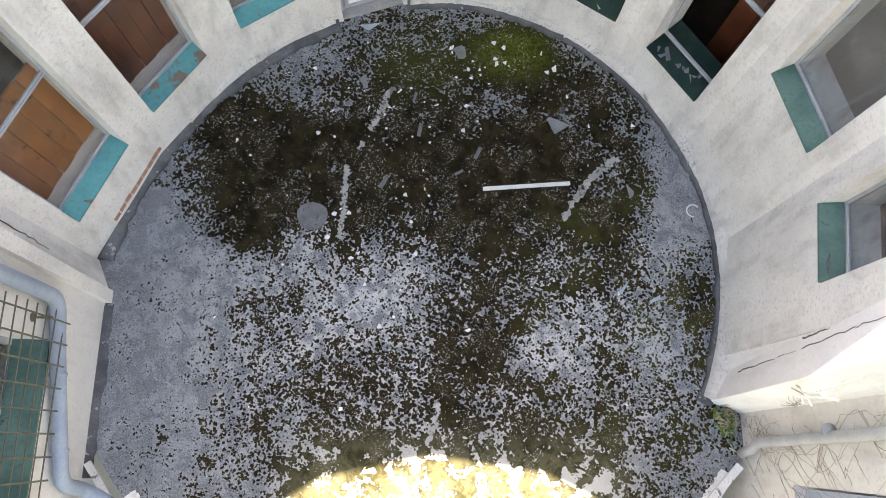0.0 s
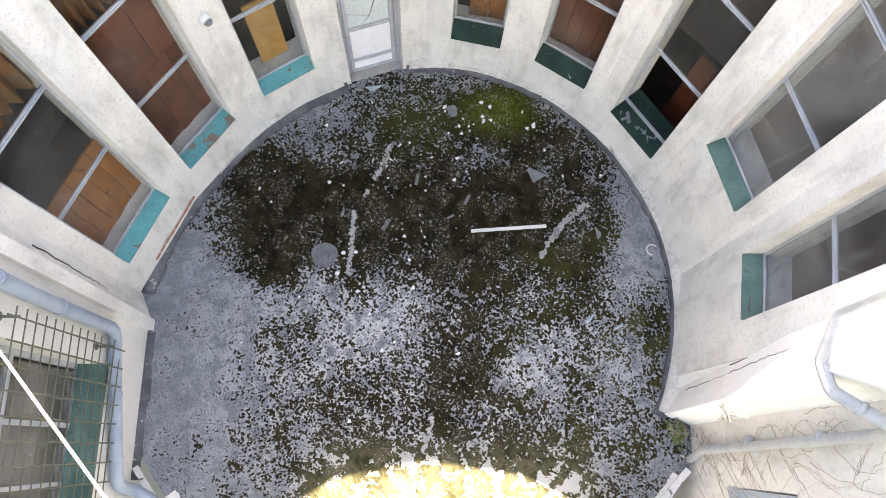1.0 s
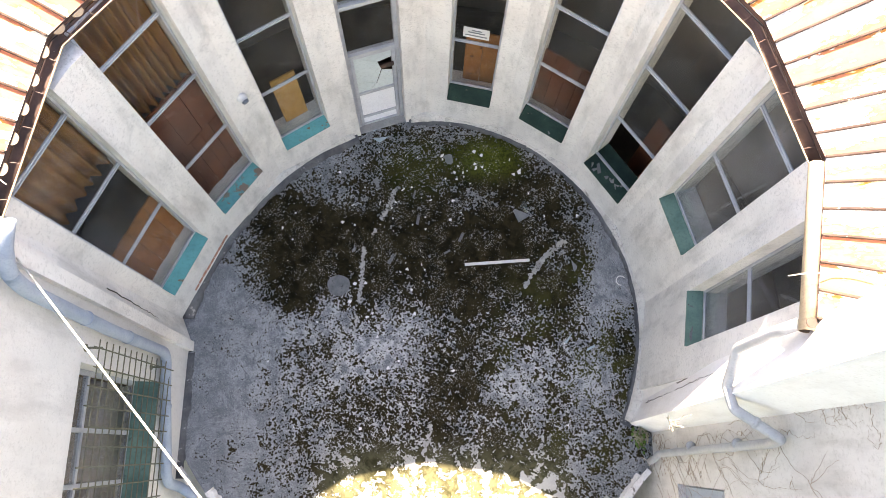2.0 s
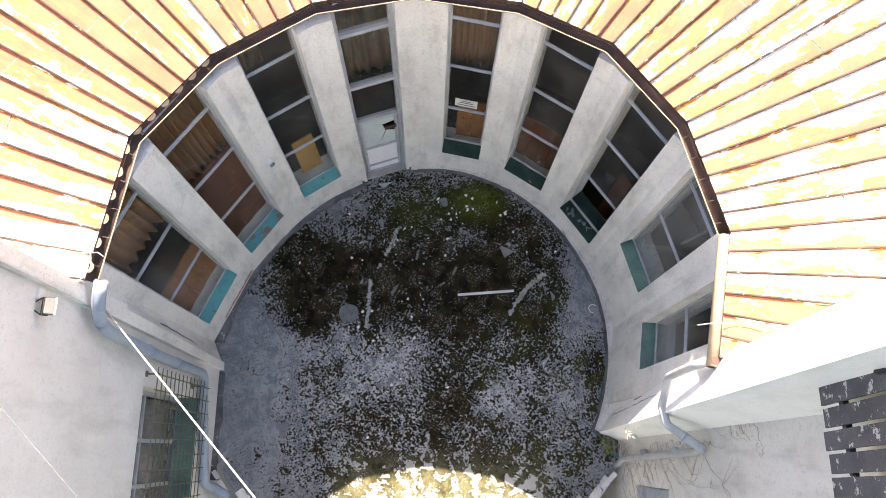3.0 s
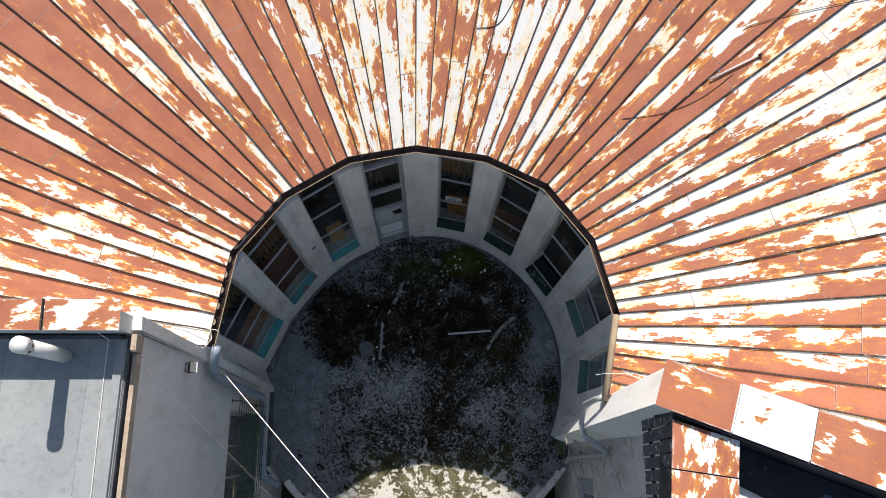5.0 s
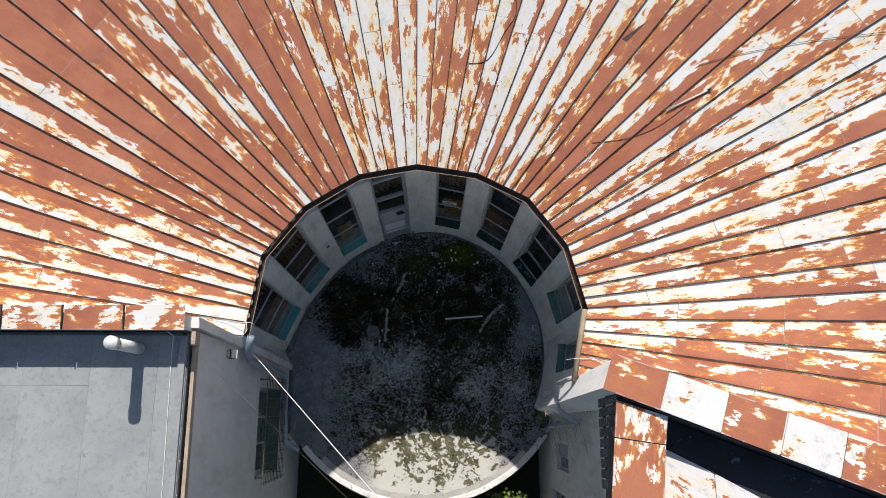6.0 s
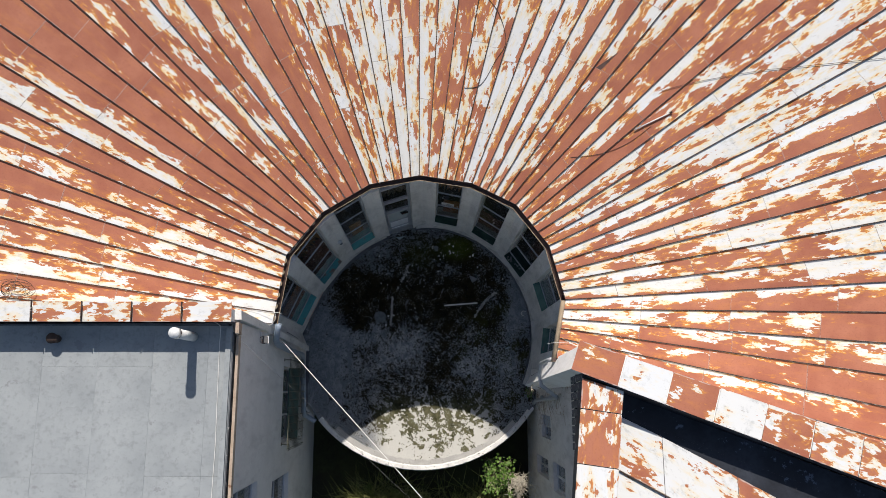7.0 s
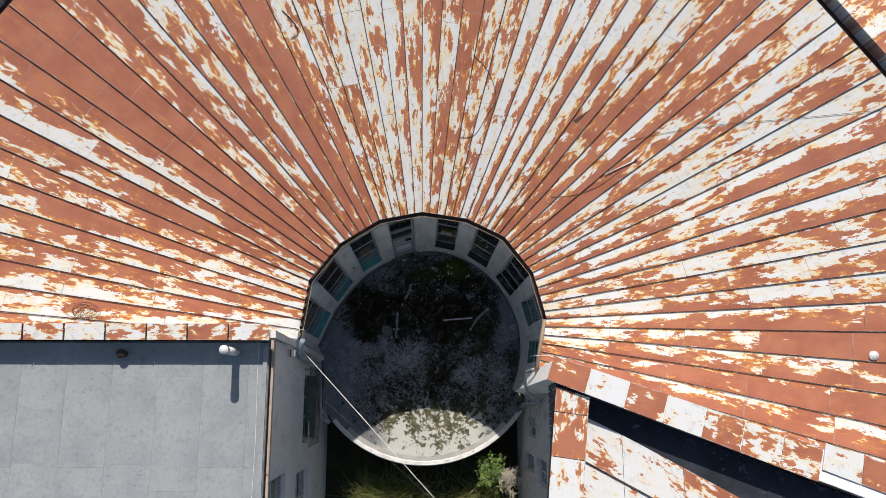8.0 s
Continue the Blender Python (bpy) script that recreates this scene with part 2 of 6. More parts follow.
    bump(nt, b, h, 0.6, 0.015)
    return m


def glass_material(name, tint, dirt):
    m, nt, b = material(name)
    nt.nodes.remove(b)
    co = coords(nt)
    out = nt.nodes["Material Output"]
    clear = nd(nt, "BsdfTransparent", {"Color": rgb(tint)}).outputs[0]
    gloss = nd(nt, "BsdfGlossy", {"Color": (0.9, 0.93, 0.95, 1), "Roughness": 0.03}).outputs[0]
    facing = nd(nt, "LayerWeight", {"Blend": 0.5}).outputs["Facing"]
    fr = calc(nt, "ADD", calc(nt, "MULTIPLY", calc(nt, "POWER", facing, 5.0), 0.9), 0.04)
    pane = nd(nt, "MixShader", {0: fr, 1: clear, 2: gloss}).outputs[0]
    # grey layer over the pane: dirt, plus sky reflection painted as diffuse haze
    haze_film = nd(nt, "BsdfDiffuse", {"Color": (0.46, 0.43, 0.40, 1)}).outputs[0]
    f = calc(nt, "MULTIPLY", calc(nt, "ADD", calc(nt, "MULTIPLY", step(nt, noise_of(nt, co, 1.1, 4.0, 0.6), 0.25, 0.75), 0.8), calc(nt, "MULTIPLY", step(nt, noise_of(nt, nd(nt, "Mapping", {"Vector": co, "Scale": (9.0, 9.0, 2.0)}).outputs[0], 1.0, 5.0, 0.7), 0.52, 0.72), 0.7)), dirt)
    nt.links.new(nd(nt, "MixShader", {0: f, 1: pane, 2: haze_film}).outputs[0], out.inputs[0])
    return m


PLASTER = plaster_material("old_plaster", (0.78, 0.765, 0.735), (0.67, 0.655, 0.63), (0.34, 0.335, 0.32), 0.34)
PLASTER_WHITE = plaster_material("white_plaster", (0.90, 0.895, 0.88), (0.85, 0.84, 0.82), (0.68, 0.66, 0.63))
PLASTER_SIDE = plaster_material("side_plaster", (0.77, 0.75, 0.72), (0.70, 0.68, 0.65), (0.50, 0.48, 0.455), 0.2)
PLASTER_EAST = plaster_material("weathered_plaster", (0.70, 0.68, 0.65), (0.62, 0.60, 0.57), (0.36, 0.34, 0.31), 0.2)
PLASTER_DIRTY = plaster_material("dirty_plaster", (0.66, 0.645, 0.61), (0.50, 0.49, 0.46), (0.17, 0.165, 0.15), 0.9)
RUST = rust_material("rusty_painted_sheet")
RUST_PATCH = rust_material("patched_rusty_sheet", (2.2, 3.0), 0.6, 0.06)
RUST_SEAM = simple("dark_seam_rust", (0.045, 0.032, 0.028), (0.10, 0.068, 0.055), 3.0, 0.95, fleck=(0.42, 0.39, 0.35), fleck_at=0.62)
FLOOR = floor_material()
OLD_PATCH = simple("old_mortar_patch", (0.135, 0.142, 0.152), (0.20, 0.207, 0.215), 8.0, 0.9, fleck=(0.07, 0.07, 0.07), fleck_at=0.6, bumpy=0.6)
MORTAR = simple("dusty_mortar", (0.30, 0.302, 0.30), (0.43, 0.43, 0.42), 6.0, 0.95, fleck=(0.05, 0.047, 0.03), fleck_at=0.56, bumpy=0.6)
CONCRETE = simple("plain_concrete", (0.30, 0.30, 0.30), (0.40, 0.395, 0.38), 2.5, 0.9, bumpy=0.4)
SCREED = simple("pale_screed", (0.38, 0.37, 0.35), (0.47, 0.455, 0.43), 3.5, 0.9, fleck=(0.2, 0.19, 0.15), fleck_at=0.62, bumpy=0.5)
RIM = simple("rim_mortar", (0.62, 0.61, 0.59), (0.78, 0.77, 0.74), 3.0, 0.9, fleck=(0.22, 0.21, 0.19), fleck_at=0.6, bumpy=0.8)
COVE = simple("bitumen_fillet", (0.07, 0.075, 0.083), (0.155, 0.16, 0.168), 2.2, 0.8, fleck=(0.38, 0.38, 0.37), fleck_at=0.62, bumpy=0.6)
BITUMEN = simple("grey_roofing_felt", (0.258, 0.279, 0.288), (0.322, 0.344, 0.35), 0.9, 0.85, fleck=(0.23, 0.24, 0.25), fleck_at=0.63, bumpy=0.5, random_shift=0.08)
TEAL = simple("teal_paint", (0.035, 0.235, 0.25), (0.055, 0.31, 0.32), 2.2, 0.55, fleck=(0.16, 0.085, 0.05), fleck_at=0.6, spec=0.5)
TEAL_WORN = simple("worn_teal_paint", (0.035, 0.22, 0.24), (0.06, 0.29, 0.30), 1.6, 0.6, fleck=(0.15, 0.11, 0.085), fleck_at=0.545, spec=0.5)
GREEN_DARK = simple("dark_green_paint", (0.008, 0.026, 0.022), (0.018, 0.05, 0.04), 3.0, 0.75, fleck=(0.10, 0.11, 0.10), fleck_at=0.66, spec=0.25)
GREEN_PAINT = simple("green_paint", (0.04, 0.105, 0.09), (0.10, 0.20, 0.168), 2.2, 0.6, fleck=(0.03, 0.06, 0.05), fleck_at=0.64, spec=0.4)
FRAME = simple("silver_frame_paint", (0.40, 0.42, 0.46), (0.52, 0.54, 0.57), 4.0, 0.5, 0.2, fleck=(0.22, 0.21, 0.2), spec=0.5)
WHITE_PAINT = simple("white_door_paint", (0.90, 0.91, 0.93), (0.84, 0.85, 0.87), 3.0, 0.5, fleck=(0.4, 0.4, 0.4), fleck_at=0.72)
OPAL = simple("opal_glass", (0.66, 0.73, 0.72), (0.58, 0.66, 0.66), 2.0, 0.25, fleck=(0.45, 0.52, 0.52), fleck_at=0.7, bumpy=0.05, spec=0.5)
PIPE = simple("blue_grey_pipe", (0.26, 0.32, 0.40), (0.34, 0.40, 0.47), 4.0, 0.5, fleck=(0.42, 0.42, 0.42), fleck_at=0.72, spec=0.5)
GUTTER = simple("brown_gutter", (0.055, 0.035, 0.03), (0.10, 0.06, 0.05), 4.0, 0.6, fleck=(0.36, 0.3, 0.25), fleck_at=0.7)
GUTTER_PALE = simple("tan_gutter", (0.36, 0.27, 0.18), (0.46, 0.36, 0.25), 4.0, 0.6, fleck=(0.3, 0.12, 0.06), fleck_at=0.68)
BOARD_PAINT = simple("grey_black_board_paint", (0.06, 0.064, 0.078), (0.095, 0.10, 0.118), 3.0, 0.7, fleck=(0.40, 0.40, 0.41), fleck_at=0.585, random_shift=0.2)
# parapet's shade put into the felt's black, a bluish sheen into its flecks
SHADE_FELT = simple("shade_black_bitumen_felt", (0.018, 0.02, 0.026), (0.04, 0.046, 0.06), 1.1, 0.55, fleck=(0.10, 0.125, 0.17), fleck_at=0.60, bumpy=0.4)
FASCIA = simple("worn_tan_board", (0.36, 0.28, 0.21), (0.47, 0.38, 0.30), 3.0, 0.85, fleck=(0.22, 0.12, 0.08), fleck_at=0.62)
WOOD = simple("brown_wood", (0.34, 0.125, 0.035), (0.50, 0.20, 0.055), 2.5, 0.6, fleck=(0.10, 0.035, 0.015), fleck_at=0.62, random_shift=0.5)
WOOD_DARK = simple("dark_red_wood", (0.12, 0.034, 0.017), (0.24, 0.08, 0.035), 2.5, 0.45, fleck=(0.30, 0.13, 0.06), fleck_at=0.66, random_shift=0.4, spec=0.5)
CURTAIN = simple("brown_curtain", (0.50, 0.235, 0.07), (0.62, 0.33, 0.115), 3.0, 0.9, random_shift=0.3)
CURTAIN_DULL = simple("dull_tan_curtain", (0.30, 0.23, 0.15), (0.40, 0.31, 0.21), 3.0, 0.9, random_shift=0.2)
CHIPBOARD = simple("yellow_chipboard", (0.50, 0.27, 0.07), (0.62, 0.37, 0.12), 9.0, 0.8, fleck=(0.34, 0.16, 0.04), fleck_at=0.6)
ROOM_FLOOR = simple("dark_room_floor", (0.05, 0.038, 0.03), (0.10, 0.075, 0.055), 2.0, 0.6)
PIPE_GREY = simple("grey_pipe", (0.34, 0.355, 0.37), (0.43, 0.44, 0.45), 4.0, 0.5, fleck=(0.25, 0.22, 0.2), fleck_at=0.7, spec=0.5)
CRACK = simple("crack_shadow", (0.05, 0.045, 0.04), (0.10, 0.09, 0.08), 9.0, 0.95)
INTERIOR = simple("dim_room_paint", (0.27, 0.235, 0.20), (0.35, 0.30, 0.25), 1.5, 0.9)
GROUND = simple("damp_earth", (0.028, 0.026, 0.017), (0.05, 0.055, 0.024), 0.8, 0.95, bumpy=0.6)
GRASSLAND = simple("grass_ground", (0.06, 0.085, 0.025), (0.11, 0.115, 0.05), 0.15, 0.95, bumpy=0.6)
PVC = simple("white_plastic", (0.74, 0.74, 0.72), (0.66, 0.66, 0.64), 3.0, 0.4, spec=0.5)
WIRE_GREY = simple("grey_wire", (0.12, 0.12, 0.12), (0.17, 0.17, 0.17), 3.0, 0.6)
WIRE_MAT = simple("white_cable", (0.74, 0.73, 0.70), (0.66, 0.65, 0.62), 3.0, 0.6)
IRON = simple("green_grey_iron", (0.105, 0.105, 0.075), (0.16, 0.15, 0.105), 5.0, 0.7, fleck=(0.2, 0.08, 0.04), fleck_at=0.66)
DARK_IRON = simple("dark_rusty_iron", (0.05, 0.035, 0.03), (0.09, 0.055, 0.04), 5.0, 0.8)
FLAKE = simple("white_flake", (0.88, 0.88, 0.88), (0.78, 0.78, 0.78), 5.0, 0.8, random_shift=0.3)
PALE_SHARD = simple("bluish_shard", (0.27, 0.37, 0.42), (0.38, 0.48, 0.53), 5.0, 0.3, spec=0.6)
SLATE = simple("grey_shard", (0.17, 0.185, 0.20), (0.25, 0.265, 0.28), 5.0, 0.5, random_shift=0.3)
LEAF = simple("leaf", (0.07, 0.145, 0.022), (0.13, 0.22, 0.04), 8.0, 0.6, random_shift=0.3)
GRASS = simple("dry_grass", (0.14, 0.19, 0.04), (0.32, 0.30, 0.13), 4.0, 0.8)
TWIG = simple("dry_twig", (0.34, 0.28, 0.2), (0.48, 0.41, 0.3), 5.0, 0.9)
PALE_TWIG = simple("bleached_twig", (0.55, 0.48, 0.38), (0.7, 0.63, 0.52), 5.0, 0.9)
VINE = simple("bare_vine", (0.32, 0.25, 0.19), (0.42, 0.34, 0.26), 5.0, 0.9)
BRICK = simple("brick", (0.42, 0.20, 0.14), (0.5, 0.27, 0.19), 6.0, 0.9, random_shift=0.4)
GLASS = glass_material("window_glass", (0.95, 0.94, 0.92), 0.085)
GLASS_HAZY = glass_material("hazy_window_glass", (0.88, 0.90, 0.92), 0.4)
# more of the grey layer: dust and the sky's reflection in one colour
GLASS_DUST_SKY = glass_material("dusty_sky_haze_glass", (0.90, 0.92, 0.93), 0.26)
GLASS_SHARD = glass_material("broken_glass", (0.75, 0.85, 0.84), 0.4)


# ---- mesh helpers ----
def mesh_of(bm, name, mats, smooth=False):
    me = bpy.data.meshes.new(name)
    bm.normal_update()
    bm.to_mesh(me)
    bm.free()
    for mt in (mats if isinstance(mats, (list, tuple)) else [mats]):
        me.materials.append(mt)
    if smooth:
        for p in me.polygons:
            p.use_smooth = True
    return me


def part(name, bm, mt, parent=None, label="", smooth=False):
    ob = new(name, mesh_of(bm, name, mt, smooth))
    if parent:
        ob.parent = parent
    if label:
        ob["label"] = label
    return ob


def thing(name, label, category, group="", at=(0, 0, 0), kind=""):
    ob = new(name)
    ob.empty_display_size = 0.1
    ob.location = at
    return tagged(ob, label, category, group, kind)


def structure(name, bm, mt, label, category="wall", smooth=False):
    return tagged(part(name, bm, mt, None, "", smooth), label, category, "", "structure")


def prism(bm, plan, z0, z1):
    """A solid over a plan polygon. z0, z1: a height, or a list with one for each corner."""
    n = len(plan)
    za = z0 if isinstance(z0, (list, tuple)) else [z0] * n
    zb = z1 if isinstance(z1, (list, tuple)) else [z1] * n
    lo = [bm.verts.new((p[0], p[1], z)) for p, z in zip(plan, za)]
    hi = [bm.verts.new((p[0], p[1], z)) for p, z in zip(plan, zb)]
    area = sum(plan[i][0] * plan[(i + 1) % n][1] - plan[(i + 1) % n][0] * plan[i][1] for i in range(n))
    if area < 0:
        lo.reverse()
        hi.reverse()
    bm.faces.new(lo[::-1])
    bm.faces.new(hi)
    for i in range(n):
        j = (i + 1) % n
        bm.faces.new((lo[i], lo[j], hi[j], hi[i]))
    return bm


def box(bm, x0, x1, y0, y1, z0, z1, m=None, bevel=0.0):
    r = bmesh.ops.create_cube(bm, size=1.0)
    c = Matrix.Translation(((x0 + x1) / 2, (y0 + y1) / 2, (z0 + z1) / 2)) @ Matrix.Diagonal((abs(x1 - x0), abs(y1 - y0), abs(z1 - z0), 1))
    bmesh.ops.transform(bm, matrix=(m @ c) if m else c, verts=r["verts"])
    if bevel:
        edges = list({e for v in r["verts"] for e in v.link_edges})
        bmesh.ops.bevel(bm, geom=edges, offset=bevel, segments=2, affect="EDGES", profile=0.7)
    return bm


def tube(bm, pts, rad, sides=10, caps=True, taper=None):
    """A round tube along points, with its rings turned to the way."""
    pts = [Vector(p) for p in pts]
    rings = []
    ref = Vector((0, 0, 1))
    for i, p in enumerate(pts):
        d = (pts[min(i + 1, len(pts) - 1)] - pts[max(i - 1, 0)]).normalized()
        if abs(d.dot(ref)) > 0.95:
            ref = Vector((1, 0, 0)) if abs(d.x) < 0.9 else Vector((0, 1, 0))
        u = d.cross(ref).normalized()
        v = d.cross(u)
        r = rad if taper is None else rad + (taper - rad) * i / (len(pts) - 1)
        rings.append([bm.verts.new(p + (u * math.cos(a) + v * math.sin(a)) * r) for a in [2 * math.pi * k / sides for k in range(sides)]])
    for a, b in zip(rings, rings[1:]):
        for k in range(sides):
            bm.faces.new((a[k], a[(k + 1) % sides], b[(k + 1) % sides], b[k]))
    if caps:
        bm.faces.new(rings[0][::-1])
        bm.faces.new(rings[-1])
    bmesh.ops.recalc_face_normals(bm, faces=bm.faces)
    return bm


def rounded(pts, r=0.12, n=5):
    """The points with their corners rounded, for bent pipes."""
    pts = [Vector(p) for p in pts]
    out = [pts[0]]
    for a, b, c in zip(pts, pts[1:], pts[2:]):
        k = min(r, (a - b).length * 0.45, (c - b).length * 0.45)
        p, q = b + (a - b).normalized() * k, b + (c - b).normalized() * k
        for i in range(n + 1):
            t = i / n
            out.append(p * (1 - t) ** 2 + b * 2 * t * (1 - t) + q * t * t)
    return out + [pts[-1]]


def pol(r, az, z=0.0):
    return Vector((r * math.cos(radians(az)), r * math.sin(radians(az)), z))


# ---- plan ----
# corners of the ring wall's inner face: azimuth, radius
WALL = [(181.0, 3.48), (158.6, 3.14), (135.0, 3.08), (113.1, 3.06), (89.7, 3.22), (67.7, 3.21), (46.9, 3.21), (25.0, 3.21), (3.5, 3.25), (-19.0, 3.25)]
# openings, bay by bay: azimuths, height of the sill's outer edge
OPEN = [(177.7, 162.4, 0.97), (154.9, 139.6, 0.97), (130.9, 117.2, 0.97), (109.1, 95.4, 0.06), (84.0, 72.3, 0.97), (63.9, 50.6, 0.98), (42.7, 28.6, 0.98), (21.3, 7.5, 2.22), (-0.5, -12.6, 2.22)]
EAVE = [(183.6, 3.25), (156.2, 3.28), (134.3, 3.21), (112.0, 3.19), (91.1, 3.18), (69.2, 3.21), (49.6, 3.29), (28.6, 3.26), (6.1, 3.21), (-17.6, 3.09)]
HEAD, EAVE_Z, SLOPE, R_OUT = 5.30, 5.41, 0.27, 12.75
THICK = 0.42
LEFT_X, RIGHT_X = -3.36, 3.25
FLOOR_Z = 0.22
# what lies on the terrace: plan points are drawn in a little towards the middle of the lower edge
ON_TERRACE = Matrix.Translation((0.1, -1.85, FLOOR_Z)) @ Matrix.Diagonal((0.978, 0.978, 1.0, 1.0)) @ Matrix.Translation((-0.1, 1.85, 0.0))


def on_face(k, az):
    """Where the ray at az meets the face of bay k."""
    a, b = pol(WALL[k][1], WALL[k][0]), pol(WALL[k + 1][1], WALL[k + 1][0])
    d, e = pol(1, az), b - a
    t = (a.x * e.y - a.y * e.x) / (d.x * e.y - d.y * e.x)
    return d * t


def bay_axes(k):
    """Foot of the bay's left corner, unit ways along the face (to the right, seen from the yard) and outwards."""
    a, b = pol(WALL[k][1], WALL[k][0]), pol(WALL[k + 1][1], WALL[k + 1][0])
    u = (b - a).normalized()
    return a, u, Vector((-u.y, u.x, 0)), (b - a).length


def bay_matrix(k):
    a, u, o, _ = bay_axes(k)
    return Matrix(((u.x, o.x, 0, a.x), (u.y, o.y, 0, a.y), (0, 0, 1, 0), (0, 0, 0, 1)))


# ---- ground, terrace and pit ----
bm = bmesh.new()
prism(bm, [(-400, -400), (400, -400), (400, 400), (-400, 400)], -3.4, -3.0)
structure("ground", bm, GRASSLAND, "grassy ground reaching the horizon", "ground")

PIT_Z = -1.7
bm = bmesh.new()
prism(bm, [(LEFT_X, -9.0), (RIGHT_X, -9.0), (RIGHT_X, -1.0), (LEFT_X, -1.0)], -3.0, PIT_Z)
structure("pit_floor", bm, GROUND, "damp dark earth floor of the lower yard", "ground")

R_SLAB = 3.83
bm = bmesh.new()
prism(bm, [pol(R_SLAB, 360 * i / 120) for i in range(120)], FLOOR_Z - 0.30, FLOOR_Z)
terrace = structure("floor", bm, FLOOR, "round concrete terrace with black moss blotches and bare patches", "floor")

bm = bmesh.new()
prism(bm, [pol(3.45, 360 * i / 72) for i in range(72)], -3.0, FLOOR_Z - 0.304)
structure("drum_wall", bm, CONCRETE, "grey concrete drum under the round terrace")


def arc_strip(bm, a0, a1, n, profile, lift=0.0):
    """Sweeps a closed (r, z) profile round the yard's middle; r may be a function of azimuth."""
    rings = []
    for i in range(n + 1):
        az = a0 + (a1 - a0) * i / n
        rings.append([bm.verts.new(pol(r(az) if callable(r) else r, az, z + lift)) for r, z in profile])
    k = len(profile)
    for p, q in zip(rings, rings[1:]):
        for j in range(k):
            bm.faces.new((p[j], p[(j + 1) % k], q[(j + 1) % k], q[j]))
    bm.faces.new(rings[0])
    bm.faces.new(rings[-1][::-1])
    bmesh.ops.recalc_face_normals(bm, faces=bm.faces)
    return bm


def wobble(a, amount, k=3.1):
    return amount * (noise.noise(Vector((a * 0.11 * k, 3.3, 0.7))) + 0.5 * noise.noise(Vector((a * 0.4 * k, 1.3, 5.7))))


bm = bmesh.new()
arc_strip(bm, -140.0, -36.0, 300, [(lambda a: 3.70 + wobble(a, 0.02, 19.0), 0.004), (lambda a: 3.735 + wobble(a, 0.018, 19.0), 0.05), (lambda a: 3.83 + wobble(a + 50, 0.012, 13.0), 0.06), (3.86, -0.06), (3.84, -0.2), (3.7, -0.2)], FLOOR_Z)
structure("terrace_rim", bm, RIM, "pale broken mortar kerb along the terrace edge", "kerb")
bm = bmesh.new()
arc_strip(bm, -132.0, -44.0, 200, [(lambda a: 3.56 + wobble(a, 0.03, 5.0), 0.002), (lambda a: 3.575 + wobble(a, 0.03, 5.0), 0.006), (3.70, 0.008), (3.70, 0.002)], FLOOR_Z)
structure("rim_band", bm, SCREED, "smooth grey screed band beside the kerb", "trim")


def r_wall(az):
    pts = [(-29.0, 3.27)] + sorted(WALL)
    for (a0, r0), (a1, r1) in zip(pts, pts[1:]):
        if a0 <= az <= a1:
            p, q = pol(r0, a0), pol(r1, a1)
            d, e = pol(1, az), q - p
            return (p.x * e.y - p.y * e.x) / (d.x * e.y - d.y * e.x)
    return pts[0][1] if az < pts[0][0] else pts[-1][1]


def r_soft(az):
    span = (-12, -9, -6, -3, 0, 3, 6, 9, 12)
    return sum(r_wall(min(max(az + d, -29), 181)) for d in span) / len(span) - 0.012


def fillet_width(az):
    return 1.2 if 110 < az < 140 else 0.8 if az >= 140 else 0.7


# fillet of mortar and bitumen where the floor meets the wall, parted by the doorway
for a0, a1 in ((181.0, 110.2), (94.6, -28.0)):
    bm = bmesh.new()
    arc_strip(bm, a0, a1, 160, [(lambda a: r_soft(a) + 0.08, 0.003), (lambda a: r_soft(a) - 0.10 * fillet_width(a) + wobble(a, 0.035, 4.0), 0.003), (lambda a: r_soft(a) - 0.06 * fillet_width(a) + wobble(a, 0.015), 0.03), (lambda a: r_soft(a) - 0.02, 0.065), (lambda a: r_soft(a) + 0.0, 0.075), (lambda a: r_soft(a) + 0.08, 0.07)], FLOOR_Z)
    structure("wall_fillet", bm, COVE, "dark bitumen fillet at the foot of the curved wall", "trim", True)

# smooth plaster cove that rounds the foot of the wall
for a0, a1 in ((150.0, 111.0), (94.0, -27.0)):
    bm = bmesh.new()
    arc_strip(bm, a0, a1, 120, [(lambda a: r_soft(a) + 0.2, 0.0), (lambda a: r_soft(a) - 0.035, 0.0), (lambda a: r_soft(a) - 0.028 + wobble(a, 0.006), 0.05), (lambda a: r_soft(a) - 0.015 + wobble(a, 0.006), 0.11), (lambda a: r_soft(a) + 0.03, 0.16), (lambda a: r_soft(a) + 0.2, 0.2)], FLOOR_Z)
    structure("wall_cove", bm, PLASTER_DIRTY, "rounded plaster foot of the curved wall", "trim", True)
bm = bmesh.new()
ys = [-0.55 - 0.04 * i for i in range(44)]
west_line = [(LEFT_X + 0.11 + 0.05 * noise.noise(Vector((y * 2.3, 7.7, 0))) + 0.02 * noise.noise(Vector((y * 11, 1.7, 0))), y) for y in ys]
prism(bm, [(LEFT_X - 0.004, -0.55)] + west_line + [(LEFT_X - 0.004, ys[-1])], FLOOR_Z + 0.001, FLOOR_Z + 0.012)
structure("wall_fillet", bm, COVE, "dark bitumen strip along the foot of the side wall", "trim")

# ---- ring wall ----
RAILS = [2.33, 3.56, 4.68]


